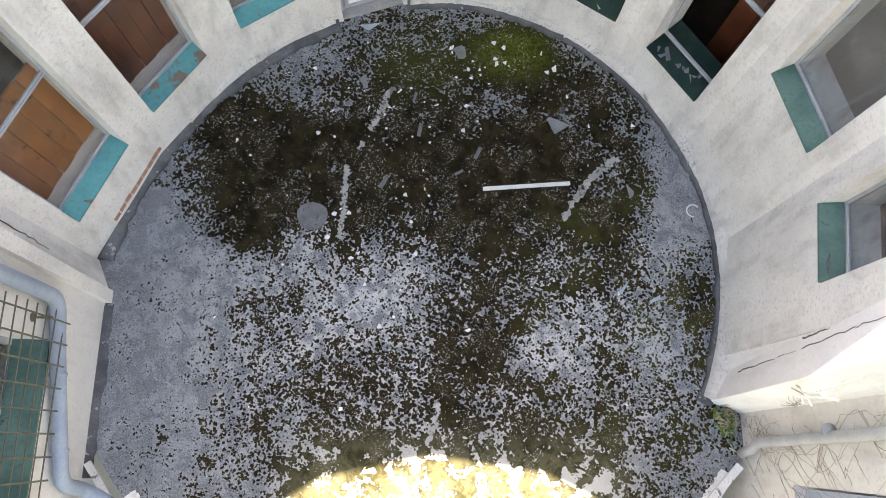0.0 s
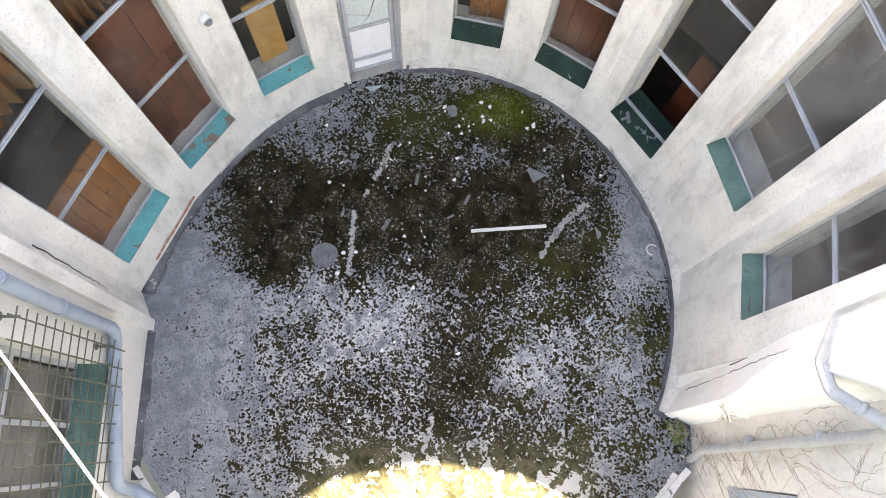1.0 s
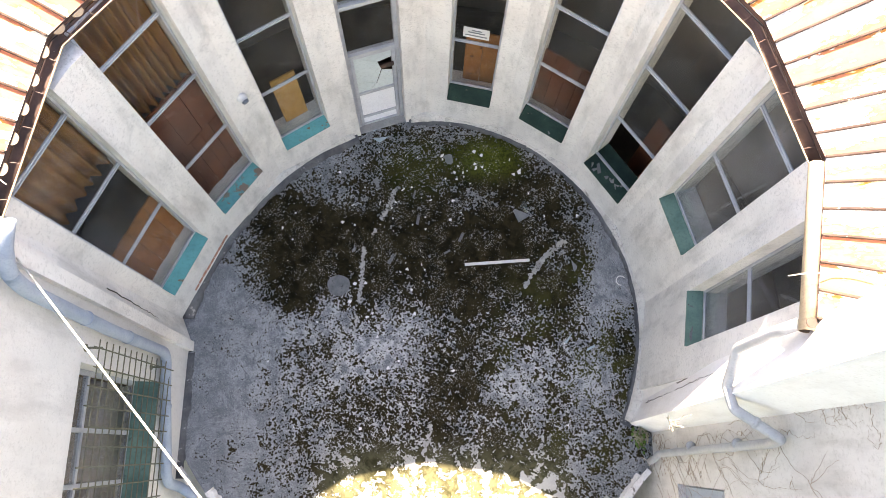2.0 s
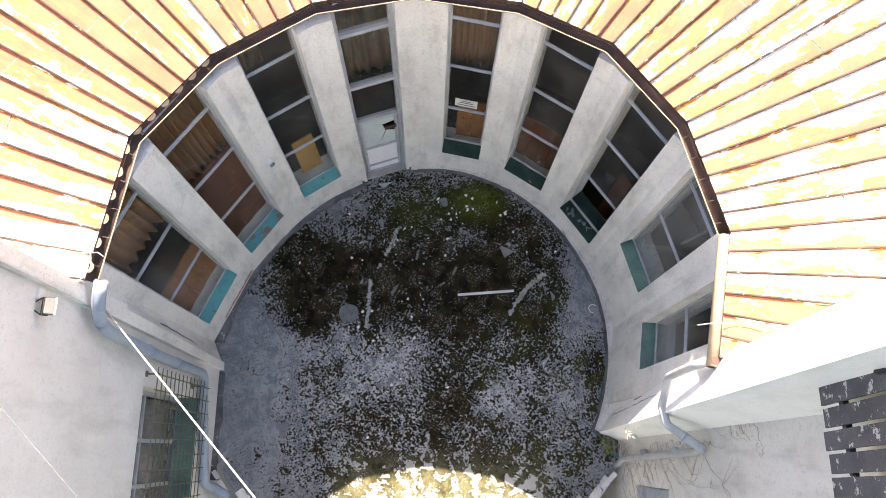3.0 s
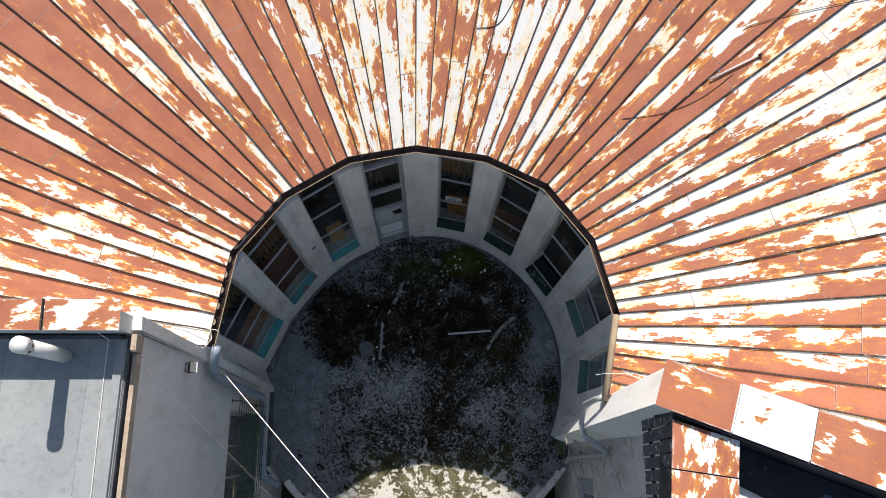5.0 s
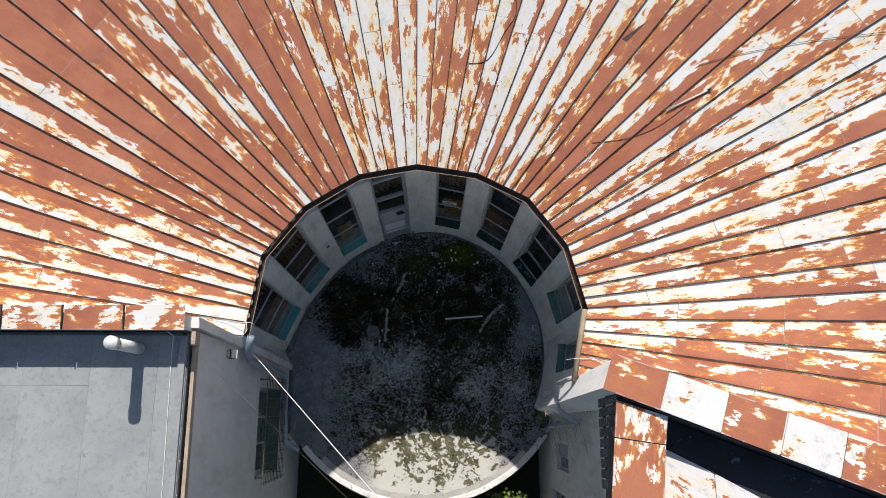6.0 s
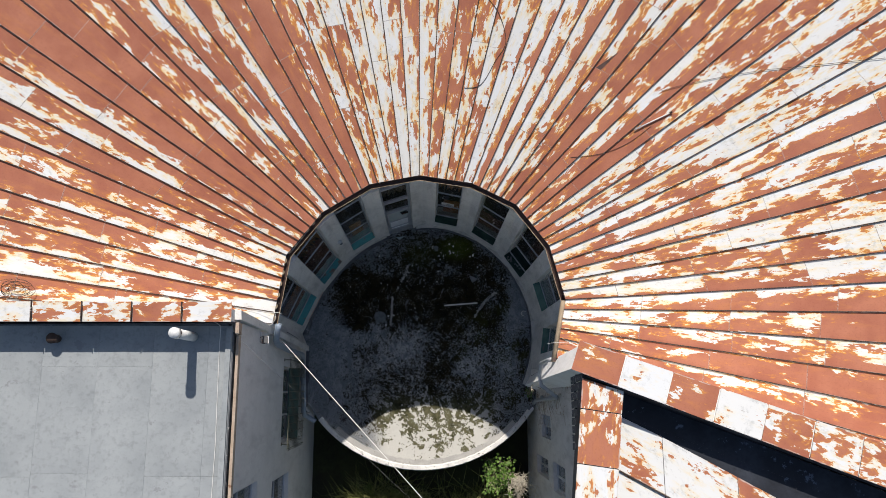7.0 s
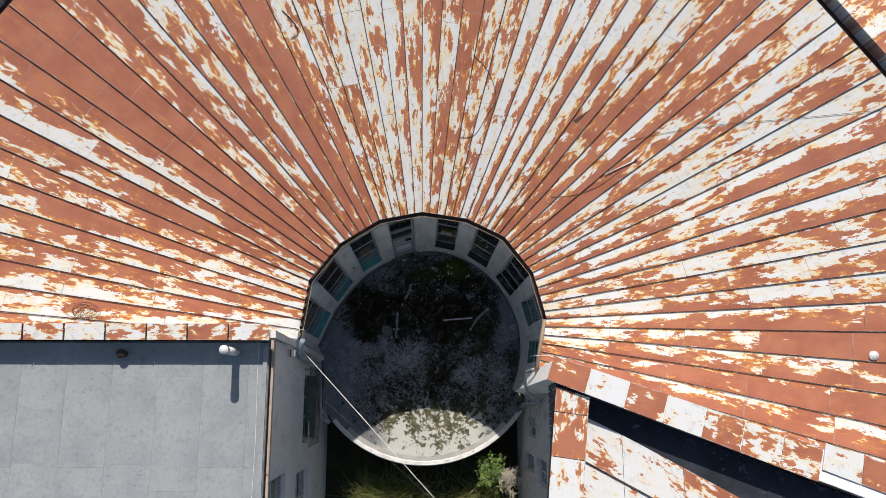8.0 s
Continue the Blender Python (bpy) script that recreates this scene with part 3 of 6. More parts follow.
def wall_bay(k):
    """One straight bay with its opening; the ends are mitred on the corners' azimuths."""
    a0, a1, sill = OPEN[k]
    A, B = pol(WALL[k][1], WALL[k][0]), pol(WALL[k + 1][1], WALL[k + 1][0])
    P, Q = on_face(k, a0), on_face(k, a1)
    _, u, o, _ = bay_axes(k)

    def back(p, az=None):
        if az is None:
            return p + o * THICK
        d = pol(1, az)
        return p + d * (THICK / d.dot(o))

    bm = bmesh.new()
    prism(bm, [A, P, back(P), back(A, WALL[k][0])], -0.1, 5.19)
    prism(bm, [Q, B, back(B, WALL[k + 1][0]), back(Q)], -0.1, 5.19)
    if sill > 0.2:
        prism(bm, [P, Q, back(Q), back(P)], -0.1, [sill, sill, sill + 0.12, sill + 0.12])
    prism(bm, [P + o * 0.2, Q + o * 0.2, back(Q), back(P)], HEAD, 5.36)
    bmesh.ops.remove_doubles(bm, verts=bm.verts, dist=0.0005)
    return structure("wall_%d" % (k + 1), bm, PLASTER, "stained off-white plaster wall bay of the round yard")


for k in range(9):
    wall_bay(k)


def window(k, name, label, paint, rise=0.10, broken=(), glass=GLASS):
    """A tall window: frame, three transoms, four panes and a sloping painted sill."""
    a0, a1, sill = OPEN[k]
    foot, u, o, _ = bay_axes(k)
    x0, x1 = (on_face(k, a0) - foot).dot(u), (on_face(k, a1) - foot).dot(u)
    m = bay_matrix(k)
    y0, y1 = 0.145, 0.18
    z0 = sill + rise
    w = thing(name, label, "window", "", (0, 0, 0), "structure")
    bm = bmesh.new()
    for p in ((x0 + 0.002, x0 + 0.03, z0, HEAD), (x1 - 0.03, x1 - 0.002, z0, HEAD)):
        box(bm, p[0], p[1], y0, y1, p[2], p[3], m, 0.006)
    box(bm, x0 + 0.03, x1 - 0.03, y0, y1, z0, z0 + 0.03, m, 0.006)
    box(bm, x0 + 0.03, x1 - 0.03, y0, y1, HEAD - 0.05, HEAD, m, 0.006)
    part("window_frame", bm, FRAME, w)
    rails = [z for z in RAILS if z > z0 + 0.3]
    for z in rails:
        bm = bmesh.new()
        box(bm, x0 + 0.03, x1 - 0.03, y0 - 0.006, y0 + 0.022, z - 0.024, z - 0.006, m, 0.004)
        box(bm, x0 + 0.03, x1 - 0.03, y0 + 0.004, y0 + 0.026, z + 0.002, z + 0.018, m, 0.004)
        box(bm, x0 + 0.03, x1 - 0.03, y0 + 0.010, y0 + 0.024, z - 0.016, z + 0.012, m)
        part("transom", bm, FRAME, w)
    levels = [z0 + 0.03] + rails + [HEAD - 0.05]
    for i, (za, zb) in enumerate(zip(levels, levels[1:])):
        if i in broken:
            continue
        bm = bmesh.new()
        box(bm, x0 + 0.03, x1 - 0.03, y0 + 0.012, y0 + 0.017, za + (0.018 if i else 0.0), zb - 0.024, m)
        part("pane", bm, glass, w).visible_shadow = False
    deep = 0.40 if 0 in broken else y0 - 0.002
    bm = bmesh.new()
    prism(bm, [m @ Vector((x0 + 0.003, -0.02, 0)), m @ Vector((x1 - 0.003, -0.02, 0)), m @ Vector((x1 - 0.003, deep, 0)), m @ Vector((x0 + 0.003, deep, 0))], [sill - 0.005, sill - 0.005, sill + 0.07, sill + 0.07], [sill + 0.016, sill + 0.016, sill + rise - 0.002, sill + rise - 0.002])
    part("window_sill", bm, paint, w, "painted sloping sill, chipped")
    return w


window(0, "window_1", "tall silver-framed window with a bright teal sill", TEAL)
window(1, "window_2", "tall silver-framed window with a rust-stained teal sill", TEAL_WORN)
window(2, "window_3", "tall silver-framed window with a teal sill and a boarded pane", TEAL)
window(4, "window_4", "tall silver-framed window with a dark green sill", GREEN_DARK, 0.22)
window(5, "window_5", "tall silver-framed window with glass shards on its dark green sill", GREEN_DARK, 0.2)
window(6, "window_6", "tall silver-framed window with its lowest pane missing", GREEN_DARK, 0.16, broken=(0,))
window(7, "window_7", "high silver-framed window with a plain green sill", GREEN_PAINT, glass=GLASS_DUST_SKY)
window(8, "window_8", "high silver-framed window with bits of wood on its sill", GREEN_PAINT, glass=GLASS_DUST_SKY)

# ---- door ----


def yard_door():
    k = 3
    a0, a1, _ = OPEN[k]
    foot, u, o, _ = bay_axes(k)
    x0, x1 = (on_face(k, a0) - foot).dot(u), (on_face(k, a1) - foot).dot(u)
    m = bay_matrix(k)
    d = thing("door_1", "narrow white door with a cracked glass panel and silver frame", "door", "", (0, 0, 0), "structure")
    y0, y1 = 0.12, 0.20
    fz = FLOOR_Z
    bm = bmesh.new()
    box(bm, x0 + 0.002, x0 + 0.055, y0, y1, fz + 0.03, HEAD, m, 0.006)
    box(bm, x1 - 0.055, x1 - 0.002, y0, y1, fz + 0.03, HEAD, m, 0.006)
    for z in (2.25, 3.31, 4.60, HEAD - 0.05):
        box(bm, x0 + 0.055, x1 - 0.055, y0 - 0.01, y1, z, z + 0.07, m, 0.006)
    part("door_frame", bm, FRAME, d)
    bm = bmesh.new()
    box(bm, x0 + 0.001, x1 - 0.001, 0.02, 0.4, fz - 0.05, fz + 0.03, m, 0.008)
    part("threshold", bm, CONCRETE, d)
    xa, xb = x0 + 0.06, x1 - 0.06
    leaf = part("door_leaf", box(bmesh.new(), xa + 0.05, xb - 0.05, y0 + 0.03, y0 + 0.055, fz + 0.34, fz + 0.98, m), WHITE_PAINT, d)
    bm = bmesh.new()
    for p in ((xa, xa + 0.05, fz + 0.04, 2.24), (xb - 0.05, xb, fz + 0.04, 2.24)):
        box(bm, p[0], p[1], y0 + 0.012, y0 + 0.06, p[2], p[3], m, 0.005)
    for z0, z1 in ((fz + 0.04, fz + 0.09), (fz + 0.28, fz + 0.335), (fz + 0.985, fz + 1.045), (2.19, 2.24)):
        box(bm, xa + 0.05, xb - 0.05, y0 + 0.012, y0 + 0.06, z0, z1, m, 0.005)
    part("rail", bm, FRAME, leaf)
    bm = bmesh.new()
    box(bm, xa + 0.05, xb - 0.05, y0 + 0.03, y0 + 0.05, fz + 0.09, fz + 0.28, m)
    part("kick_panel", bm, WHITE_PAINT, leaf)
    # opal glass in four pieces along its cracks, the corner piece by the lock gone
    gx0, gx1, gz0, gz1 = xa + 0.052, xb - 0.052, fz + 1.05, 2.185
    w, h = gx1 - gx0, gz1 - gz0
    for shape in (((0, 0.0), (0.30, 0.0), (0.52, 0.16), (0, 0.30)), ((0, 0.315), (0.53, 0.17), (0.70, 0.52), (0.62, 0.74), (0.0, 1.0)),
                  ((0.01, 1.0), (0.63, 0.75), (1.0, 0.80), (1.0, 1.0)), ((0.32, 0.0), (1.0, 0.0), (1.0, 0.42), (0.72, 0.50), (0.54, 0.155))):
        bm = bmesh.new()
        low = [bm.verts.new(m @ Vector((gx0 + w * u, y0 + 0.034, gz0 + h * v))) for u, v in shape]
        top = [bm.verts.new(m @ Vector((gx0 + w * u, y0 + 0.042, gz0 + h * v))) for u, v in shape]
        bm.faces.new(low)
        bm.faces.new(top[::-1])
        for i in range(len(low)):
            bm.faces.new((low[i], top[i], top[(i + 1) % len(low)], low[(i + 1) % len(low)]))
        bmesh.ops.recalc_face_normals(bm, faces=bm.faces)
        part("glass_piece", bm, OPAL, leaf, "cracked greenish white opal glass")
    bm = bmesh.new()
    box(bm, xb - 0.22, xb - 0.03, y0 - 0.02, y0 + 0.012, fz + 1.62, fz + 1.70, m, 0.01)
    part("door_handle", bm, DARK_IRON, leaf, "dark lock case with lever")
    for z0, z1 in ((2.32, 3.31), (3.38, 4.60), (4.67, HEAD - 0.05)):
        bm = bmesh.new()
        box(bm, x0 + 0.055, x1 - 0.055, y0 + 0.034, y0 + 0.04, z0, z1, m)
        part("pane", bm, GLASS, d).visible_shadow = False
    return d


yard_door()

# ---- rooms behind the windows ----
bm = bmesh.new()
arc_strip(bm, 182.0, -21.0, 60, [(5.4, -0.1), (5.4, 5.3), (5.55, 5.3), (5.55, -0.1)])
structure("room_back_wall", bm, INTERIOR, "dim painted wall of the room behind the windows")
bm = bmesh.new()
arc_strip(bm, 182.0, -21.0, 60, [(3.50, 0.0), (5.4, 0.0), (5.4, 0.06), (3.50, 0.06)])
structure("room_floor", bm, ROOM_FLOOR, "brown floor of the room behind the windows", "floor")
bm = bmesh.new()
arc_strip(bm, 182.0, -21.0, 60, [(3.58, 5.33), (5.4, 5.33), (5.4, 5.40), (3.58, 5.40)])
structure("ceiling", bm, INTERIOR, "dim ceiling of the room behind the windows", "ceiling")
for az in (181.5, -20.5):
    bm = bmesh.new()
    a, b = pol(3.66, az), pol(5.4, az)
    n = pol(0.06, az + 90)
    prism(bm, [a - n, b - n, b + n, a + n], 0.06, 5.24)
    structure("room_end_wall", bm, INTERIOR, "dim end wall of the curved room")


def curtain(k, xa, xb, za, zb, y=0.36, folds=7, mt=None, label="brown hanging curtain in soft folds behind the glass"):
    a0, a1, _ = OPEN[k]
    foot, u, o, _ = bay_axes(k)
    x0, x1 = (on_face(k, a0) - foot).dot(u), (on_face(k, a1) - foot).dot(u)
    m = bay_matrix(k)
    bm = bmesh.new()
    n = folds * 8
    rows = []
    for j in range(5):
        z = za + (zb - za) * j / 4
        row = []
        for i in range(n + 1):
            t = i / n
            x = x0 + (x1 - x0) * (xa + (xb - xa) * t)
            row.append(bm.verts.new(m @ Vector((x, y + 0.05 * math.sin(t * folds * 6.283 + 0.25 * j + 0.9 * math.sin(t * 9 + k)) + 0.014 * math.sin(t * 31 + k), z))))
        rows.append(row)
    for p, q in zip(rows, rows[1:]):
        for i in range(n):
            bm.faces.new((p[i], p[i + 1], q[i + 1], q[i]))
    g = bmesh.ops.solidify(bm, geom=bm.faces[:], thickness=0.006)
    ob = part("curtain", bm, mt or CURTAIN, None, "", True)
    return tagged(ob, label, "curtain", "curtains behind the windows")


def board(k, xa, xb, za, zb, mt, label, y=0.325, planks=1, name="board"):
    """A panel behind the glass; planks: how many upright boards it is nailed from."""
    a0, a1, _ = OPEN[k]
    foot, u, o, _ = bay_axes(k)
    x0, x1 = (on_face(k, a0) - foot).dot(u), (on_face(k, a1) - foot).dot(u)
    m = bay_matrix(k)
    ob = thing(name, label, "board", "", (0, 0, 0))
    for i in range(planks):
        p, q = xa + (xb - xa) * i / planks, xa + (xb - xa) * (i + 1) / planks
        bm = bmesh.new()
        dy = 0.008 * (i % 2)
        box(bm, x0 + (x1 - x0) * p + 0.003, x0 + (x1 - x0) * q - 0.003, y + dy, y + dy + 0.022, za, zb, m, 0.003)
        part("plank", bm, mt, ob)
    return ob


board(0, 0.0, 1.0, 0.07, 2.3, WOOD, "orange-brown wooden panel standing behind the lower pane", planks=5)
curtain(0, 0.0, 1.0, 3.45, 5.15, folds=6)
board(1, 0.0, 1.0, 0.07, 2.35, WOOD_DARK, "dark red-brown wooden panel standing behind the lower pane", planks=5)
curtain(1, 0.0, 1.0, 3.40, 5.15, folds=8)
board(1, 0.0, 1.0, 2.36, 3.38, WOOD_DARK, "dark brown wooden panel behind the middle pane", planks=3)
curtain(3, 0.0, 1.0, 3.30, 4.75, y=0.36, folds=5, mt=CURTAIN_DULL, label="dull tan curtain behind the panes over the door")
curtain(2, 0.0, 0.45, 4.55, 5.2, folds=3, mt=CURTAIN_DULL, label="dull tan curtain gathered behind the top pane")
board(2, 0.28, 0.78, 0.07, 2.2, CHIPBOARD, "yellow chipboard sheet propped behind the pane", y=0.325)
curtain(4, 0.0, 1.0, 3.4, 5.1)
board(4, 0.25, 1.0, 0.07, 2.3, WOOD, "brown plywood sheet propped behind the lower pane", planks=2)
board(6, 0.35, 1.0, 0.07, 1.9, WOOD_DARK, "dark wooden panel standing inside the broken window", y=0.8, planks=2)
board(5, 0.0, 1.0, 0.07, 2.4, WOOD_DARK, "brown wooden panel standing behind the lower pane", planks=4)

# ---- left fin, right end of the ring wall ----
bm = bmesh.new()
A = pol(*WALL[0][::-1])
prism(bm, [(A.x, A.y), (-3.32, -0.42), (-3.9, -0.42), (-3.9, A.y)], -0.1, 5.2)
structure("wall_10", bm, PLASTER, "plaster end of the curved wall, cracked along its arris")
def lean(bm, low, top, z0, z1):
    """A solid between two plans of as many corners: a wall out of plumb."""
    a = [bm.verts.new((p[0], p[1], z0)) for p in low]
    b = [bm.verts.new((p[0], p[1], z1)) for p in top]
    bm.faces.new(a)
    bm.faces.new(b[::-1])
    for i in range(len(a)):
        j = (i + 1) % len(a)
        bm.faces.new((a[i], b[i], b[j], a[j]))
    bmesh.ops.recalc_face_normals(bm, faces=bm.faces)
    return bm


bm = bmesh.new()
lean(bm, [(-3.29, -0.40), (-3.29, -0.53), (-3.46, -0.53), (-3.46, -0.40)], [(-3.285, -0.17), (-3.275, -0.34), (-3.45, -0.34), (-3.45, -0.17)], -0.1, 7.85)
structure("end_pier", bm, PLASTER, "narrow whitewashed pier at the end of the curved wall", "pier")
bm = bmesh.new()
B = pol(WALL[9][1], WALL[9][0])
prism(bm, [(B.x + 0.02, B.y + 0.01), (3.11, -1.28), (3.5, -1.4), (3.6, -1.0)], -0.1, EAVE_Z - 0.3)
structure("wall_11", bm, PLASTER_WHITE, "white plaster end of the curved wall, half in the sun")

# ---- side buildings ----
GREY_Z, FLASH_Z = 7.9, 8.40


def wall_with_holes(name, x0, x1, y0, y1, z0, z1, holes, mt, label):
    """A wall along y with openings (ya, yb, za, zb) cut right through."""
    bm = bmesh.new()
    ys = sorted({y0, y1, *[h[0] for h in holes], *[h[1] for h in holes]})
    for ya, yb in zip(ys, ys[1:]):
        cuts = sorted((h[2], h[3]) for h in holes if h[0] < (ya + yb) / 2 < h[1])
        z = z0
        for za, zb in cuts:
            box(bm, x0, x1, ya, yb, z, za)
            z = zb
        box(bm, x0, x1, ya, yb, z, z1)
    bmesh.ops.remove_doubles(bm, verts=bm.verts, dist=0.0005)
    return structure(name, bm, mt, label)


LEFT_HOLES = [(-2.9, -1.05, 1.22, 3.35), (-5.0, -3.45, 5.6, 7.45), (-5.2, -3.65, 2.2, 4.15)]
wall_with_holes("wall_west", LEFT_X - 0.4, LEFT_X, -9.0, -0.38, -3.0, GREY_Z - 0.27, LEFT_HOLES, PLASTER_SIDE, "smooth beige-grey plaster wall of the flat-roofed building")
RIGHT_HOLES = [(-2.87, -2.28, 1.15, 2.6), (-3.9, -3.4, 0.2, 2.1), (-4.05, -3.36, 2.8, 4.4)]
wall_with_holes("wall_east", RIGHT_X, RIGHT_X + 0.45, -9.0, -1.49, -3.0, 7.99, RIGHT_HOLES, PLASTER_EAST, "weathered grey plaster wall with bare vines")
for x0, x1, nm in ((-14.0, -3.77, "west_block"), (3.30, 14.0, "east_block")):
    bm = bmesh.new()
    if x0 < 0:
        box(bm, x0, -4.6, -9.0, -0.75, -3.0, 7.7)
    else:
        box(bm, 4.2, x1, -9.0, -4.2, -3.0, 7.6)
    structure(nm, bm, INTERIOR, "plain inner block closing the building", "wall")

# flat felt roof with laid sheets
bm = bmesh.new()
prism(bm, [(-14, -9.0), (LEFT_X - 0.03, -9.0), (LEFT_X - 0.03, -0.57), (-3.5, -0.57), (-3.5, -0.41), (-14, -0.45)], GREY_Z - 0.25, GREY_Z - 0.016)
felt_roof = structure("flat_roof", bm, COVE, "flat grey felt roof with lapped sheets", "roof")
random.seed(11)
x = LEFT_X - 0.05
first = True
while x > -13.6:
    wdt = 0.42 if first else 0.985
    xa = x - wdt
    first = False
    y = -0.46
    cut = random.choice((-1.2, -1.9, -2.4, -3.1))
    while y > -8.9:
        yb = max(cut, -8.95)
        bm = bmesh.new()
        box(bm, xa + 0.002, x, yb + 0.003, y, GREY_Z - 0.016, GREY_Z - 0.004 + 0.004 * random.random(), None, 0.002)
        part("felt_sheet", bm, BITUMEN, felt_roof)
        y = yb
        cut = yb - random.uniform(1.0, 4.5)
    x = xa
bm = bmesh.new()
box(bm, LEFT_X - 0.16, LEFT_X - 0.06, -9.0, -0.5, GREY_Z - 0.02, GREY_Z + 0.05, None, 0.01)
structure("roof_kerb", bm, BITUMEN, "low felt kerb along the flat roof's edge", "kerb")
bm = bmesh.new()
box(bm, LEFT_X + 0.004, LEFT_X + 0.06, -9.0, -0.62, GREY_Z - 0.2, GREY_Z - 0.06, None, 0.012)
box(bm, LEFT_X + 0.0, LEFT_X + 0.065, -0.61, -0.40, GREY_Z - 0.2, GREY_Z + 0.02, None, 0.006)
structure("edge_fascia", bm, FASCIA, "tan worn fascia board along the flat roof's edge", "fascia")

# upstand wall between the flat roof and the rusty roof, with sheet coping
bm = bmesh.new()
prism(bm, [(-14, -0.385), (-3.40, -0.385), (-3.40, -0.17), (-14, -0.17)], 4.0, FLASH_Z - 0.03)
structure("wall_upstand", bm, PLASTER_SIDE, "upstand wall between the two roofs")


def uv_sheet(bm, corners, u0, u1, v0, v1, t=0.004):
    """A thin sheet of steel over four corners (u along 0-1), with metres as its texture space and a second one across the strip."""
    lay = bm.loops.layers.uv.get("metres") or bm.loops.layers.uv.new("metres")
    lay2 = bm.loops.layers.uv.get("across") or bm.loops.layers.uv.new("across")
    n = (corners[1] - corners[0]).cross(corners[3] - corners[0]).normalized()
    if n.z < 0:
        n = -n
    top = [bm.verts.new(c) for c in corners]
    low = [bm.verts.new(c - n * t) for c in corners]
    vm, wa, wb = (v0 + v1) / 2, (corners[0] - corners[3]).length / 2, (corners[1] - corners[2]).length / 2
    uvs = [(u0, vm - wa), (u1, vm - wb), (u1, vm + wb), (u0, vm + wa)]
    acr = [(0, 0), (1, 0), (1, 1), (0, 1)]
    f = bm.faces.new(top)
    for lp, q, r in zip(f.loops, uvs, acr):
        lp[lay].uv = q
        lp[lay2].uv = r
    for i in range(4):
        j = (i + 1) % 4
        g = bm.faces.new((top[j], top[i], low[i], low[j]))
        for lp, h in zip(g.loops, (j, i, i, j)):
            lp[lay].uv = uvs[h]
            lp[lay2].uv = acr[h]
    bmesh.ops.recalc_face_normals(bm, faces=bm.faces)
    return bm


def sheet_part(corners, u0, u1, v0, v1, parent, name="sheet", mt=None, label="", t=0.004, paint=0.5, edge=0.5):
    """paint: how much white paint is left on this sheet, about 0.3 none to 0.75 nearly all; edge: which edge keeps it."""
    bm = bmesh.new()
    uv_sheet(bm, corners, u0, u1, v0, v1, t)
    ob = part(name, bm, mt or RUST, parent, label)
    ob.color = (paint, edge, 0.0, 1.0)
    return ob


def seam(bm, a, b, up, w=0.010, h=0.030):
    """A standing seam from a to b."""
    lay = bm.loops.layers.uv.verify()
    d = (b - a).normalized()
    s = d.cross(up).normalized() * w
    h = up * h
    ring = [[bm.verts.new(p + q) for q in (-s, s, s * 0.8 + h, -s * 0.8 + h)] for p in (a, b)]
    ln = (b - a).length
    for i in range(4):
        j = (i + 1) % 4
        f = bm.faces.new((ring[0][i], ring[0][j], ring[1][j], ring[1][i]))
        for lp, q in zip(f.loops, ((0, 0), (0, 0.05), (ln, 0.05), (ln, 0))):
            lp[lay].uv = q
    bm.faces.new(ring[0][::-1])
    bm.faces.new(ring[1])
    bmesh.ops.recalc_face_normals(bm, faces=bm.faces)
    return bm


coping = thing("coping", "rusty sheet coping with flaking white paint on the upstand", "coping", "", (0, 0, 0), "structure")
x, i = -3.31, 0
while x > -13.5:
    ln = 0.87
    z = FLASH_Z + 0.004 * (i % 2)
    sheet_part([Vector((x, -0.43, z)), Vector((x - ln + 0.02, -0.43, z)), Vector((x - ln + 0.02, -0.08, z + 0.03)), Vector((x, -0.08, z + 0.03))], i * 5.3, i * 5.3 + ln, 301.0, 301.35, coping, "coping_sheet", RUST_PATCH, paint=(0.50, 0.475, 0.53, 0.50, 0.54, 0.48)[i % 6])
    bm = bmesh.new()
    seam(bm, Vector((x - ln, -0.43, z)), Vector((x - ln, -0.08, z + 0.03)), Vector((0, 0, 1)), 0.01, 0.03)
    part("coping_seam", bm, RUST_SEAM, coping)
    x -= ln
    i += 1

# ---- rusty ring roof ----
roof = thing("ring_roof", "ring-shaped roof of rusty steel sheets with flaking white paint", "roof", "", (0, 0, 0), "structure")
OUT_AZ = [177.6, 157.6, 135.4, 112.3, 90.4, 68.8, 47.2, 25.2, 2.7, -20.0]
PANELS = 6
# paint left on the strips, facet by facet from the flat roof round to the parapet: hundredths, at the eave and at the outer edge
STRIP_PAINT = [((54, 51, 49, 49, 47, 45), (50, 48, 46, 46, 43, 43)), ((45, 46, 42, 36, 34, 46), (45, 47, 46, 37, 35, 42)), ((44, 47, 47, 42, 40, 46), (47, 50, 46, 37, 42, 52)),
               ((54, 52, 55, 53, 55, 55), (49, 51, 50, 48, 51, 49)), ((55, 53, 50, 49, 52, 56), (50, 50, 46, 45, 47, 53)), ((54, 50, 51, 48, 45, 44), (54, 57, 56, 54, 55, 54)),
               ((40, 43, 45, 50, 51, 52), (48, 50, 52, 53, 54, 52)), ((50, 52, 50, 51, 51, 50), (49, 51, 50, 50, 49, 50)), ((53, 51, 50, 44, 46, 45), (38, 35, 38, 43, 46, 44))]
# the seam that keeps more paint on a facet's strips: 0 towards the flat roof, 1 towards the parapet
STRIP_EDGE = [0.1, 0.25, 0.75, 0.25, 0.3, 0.15, 0.1, 0.1, 0.2]


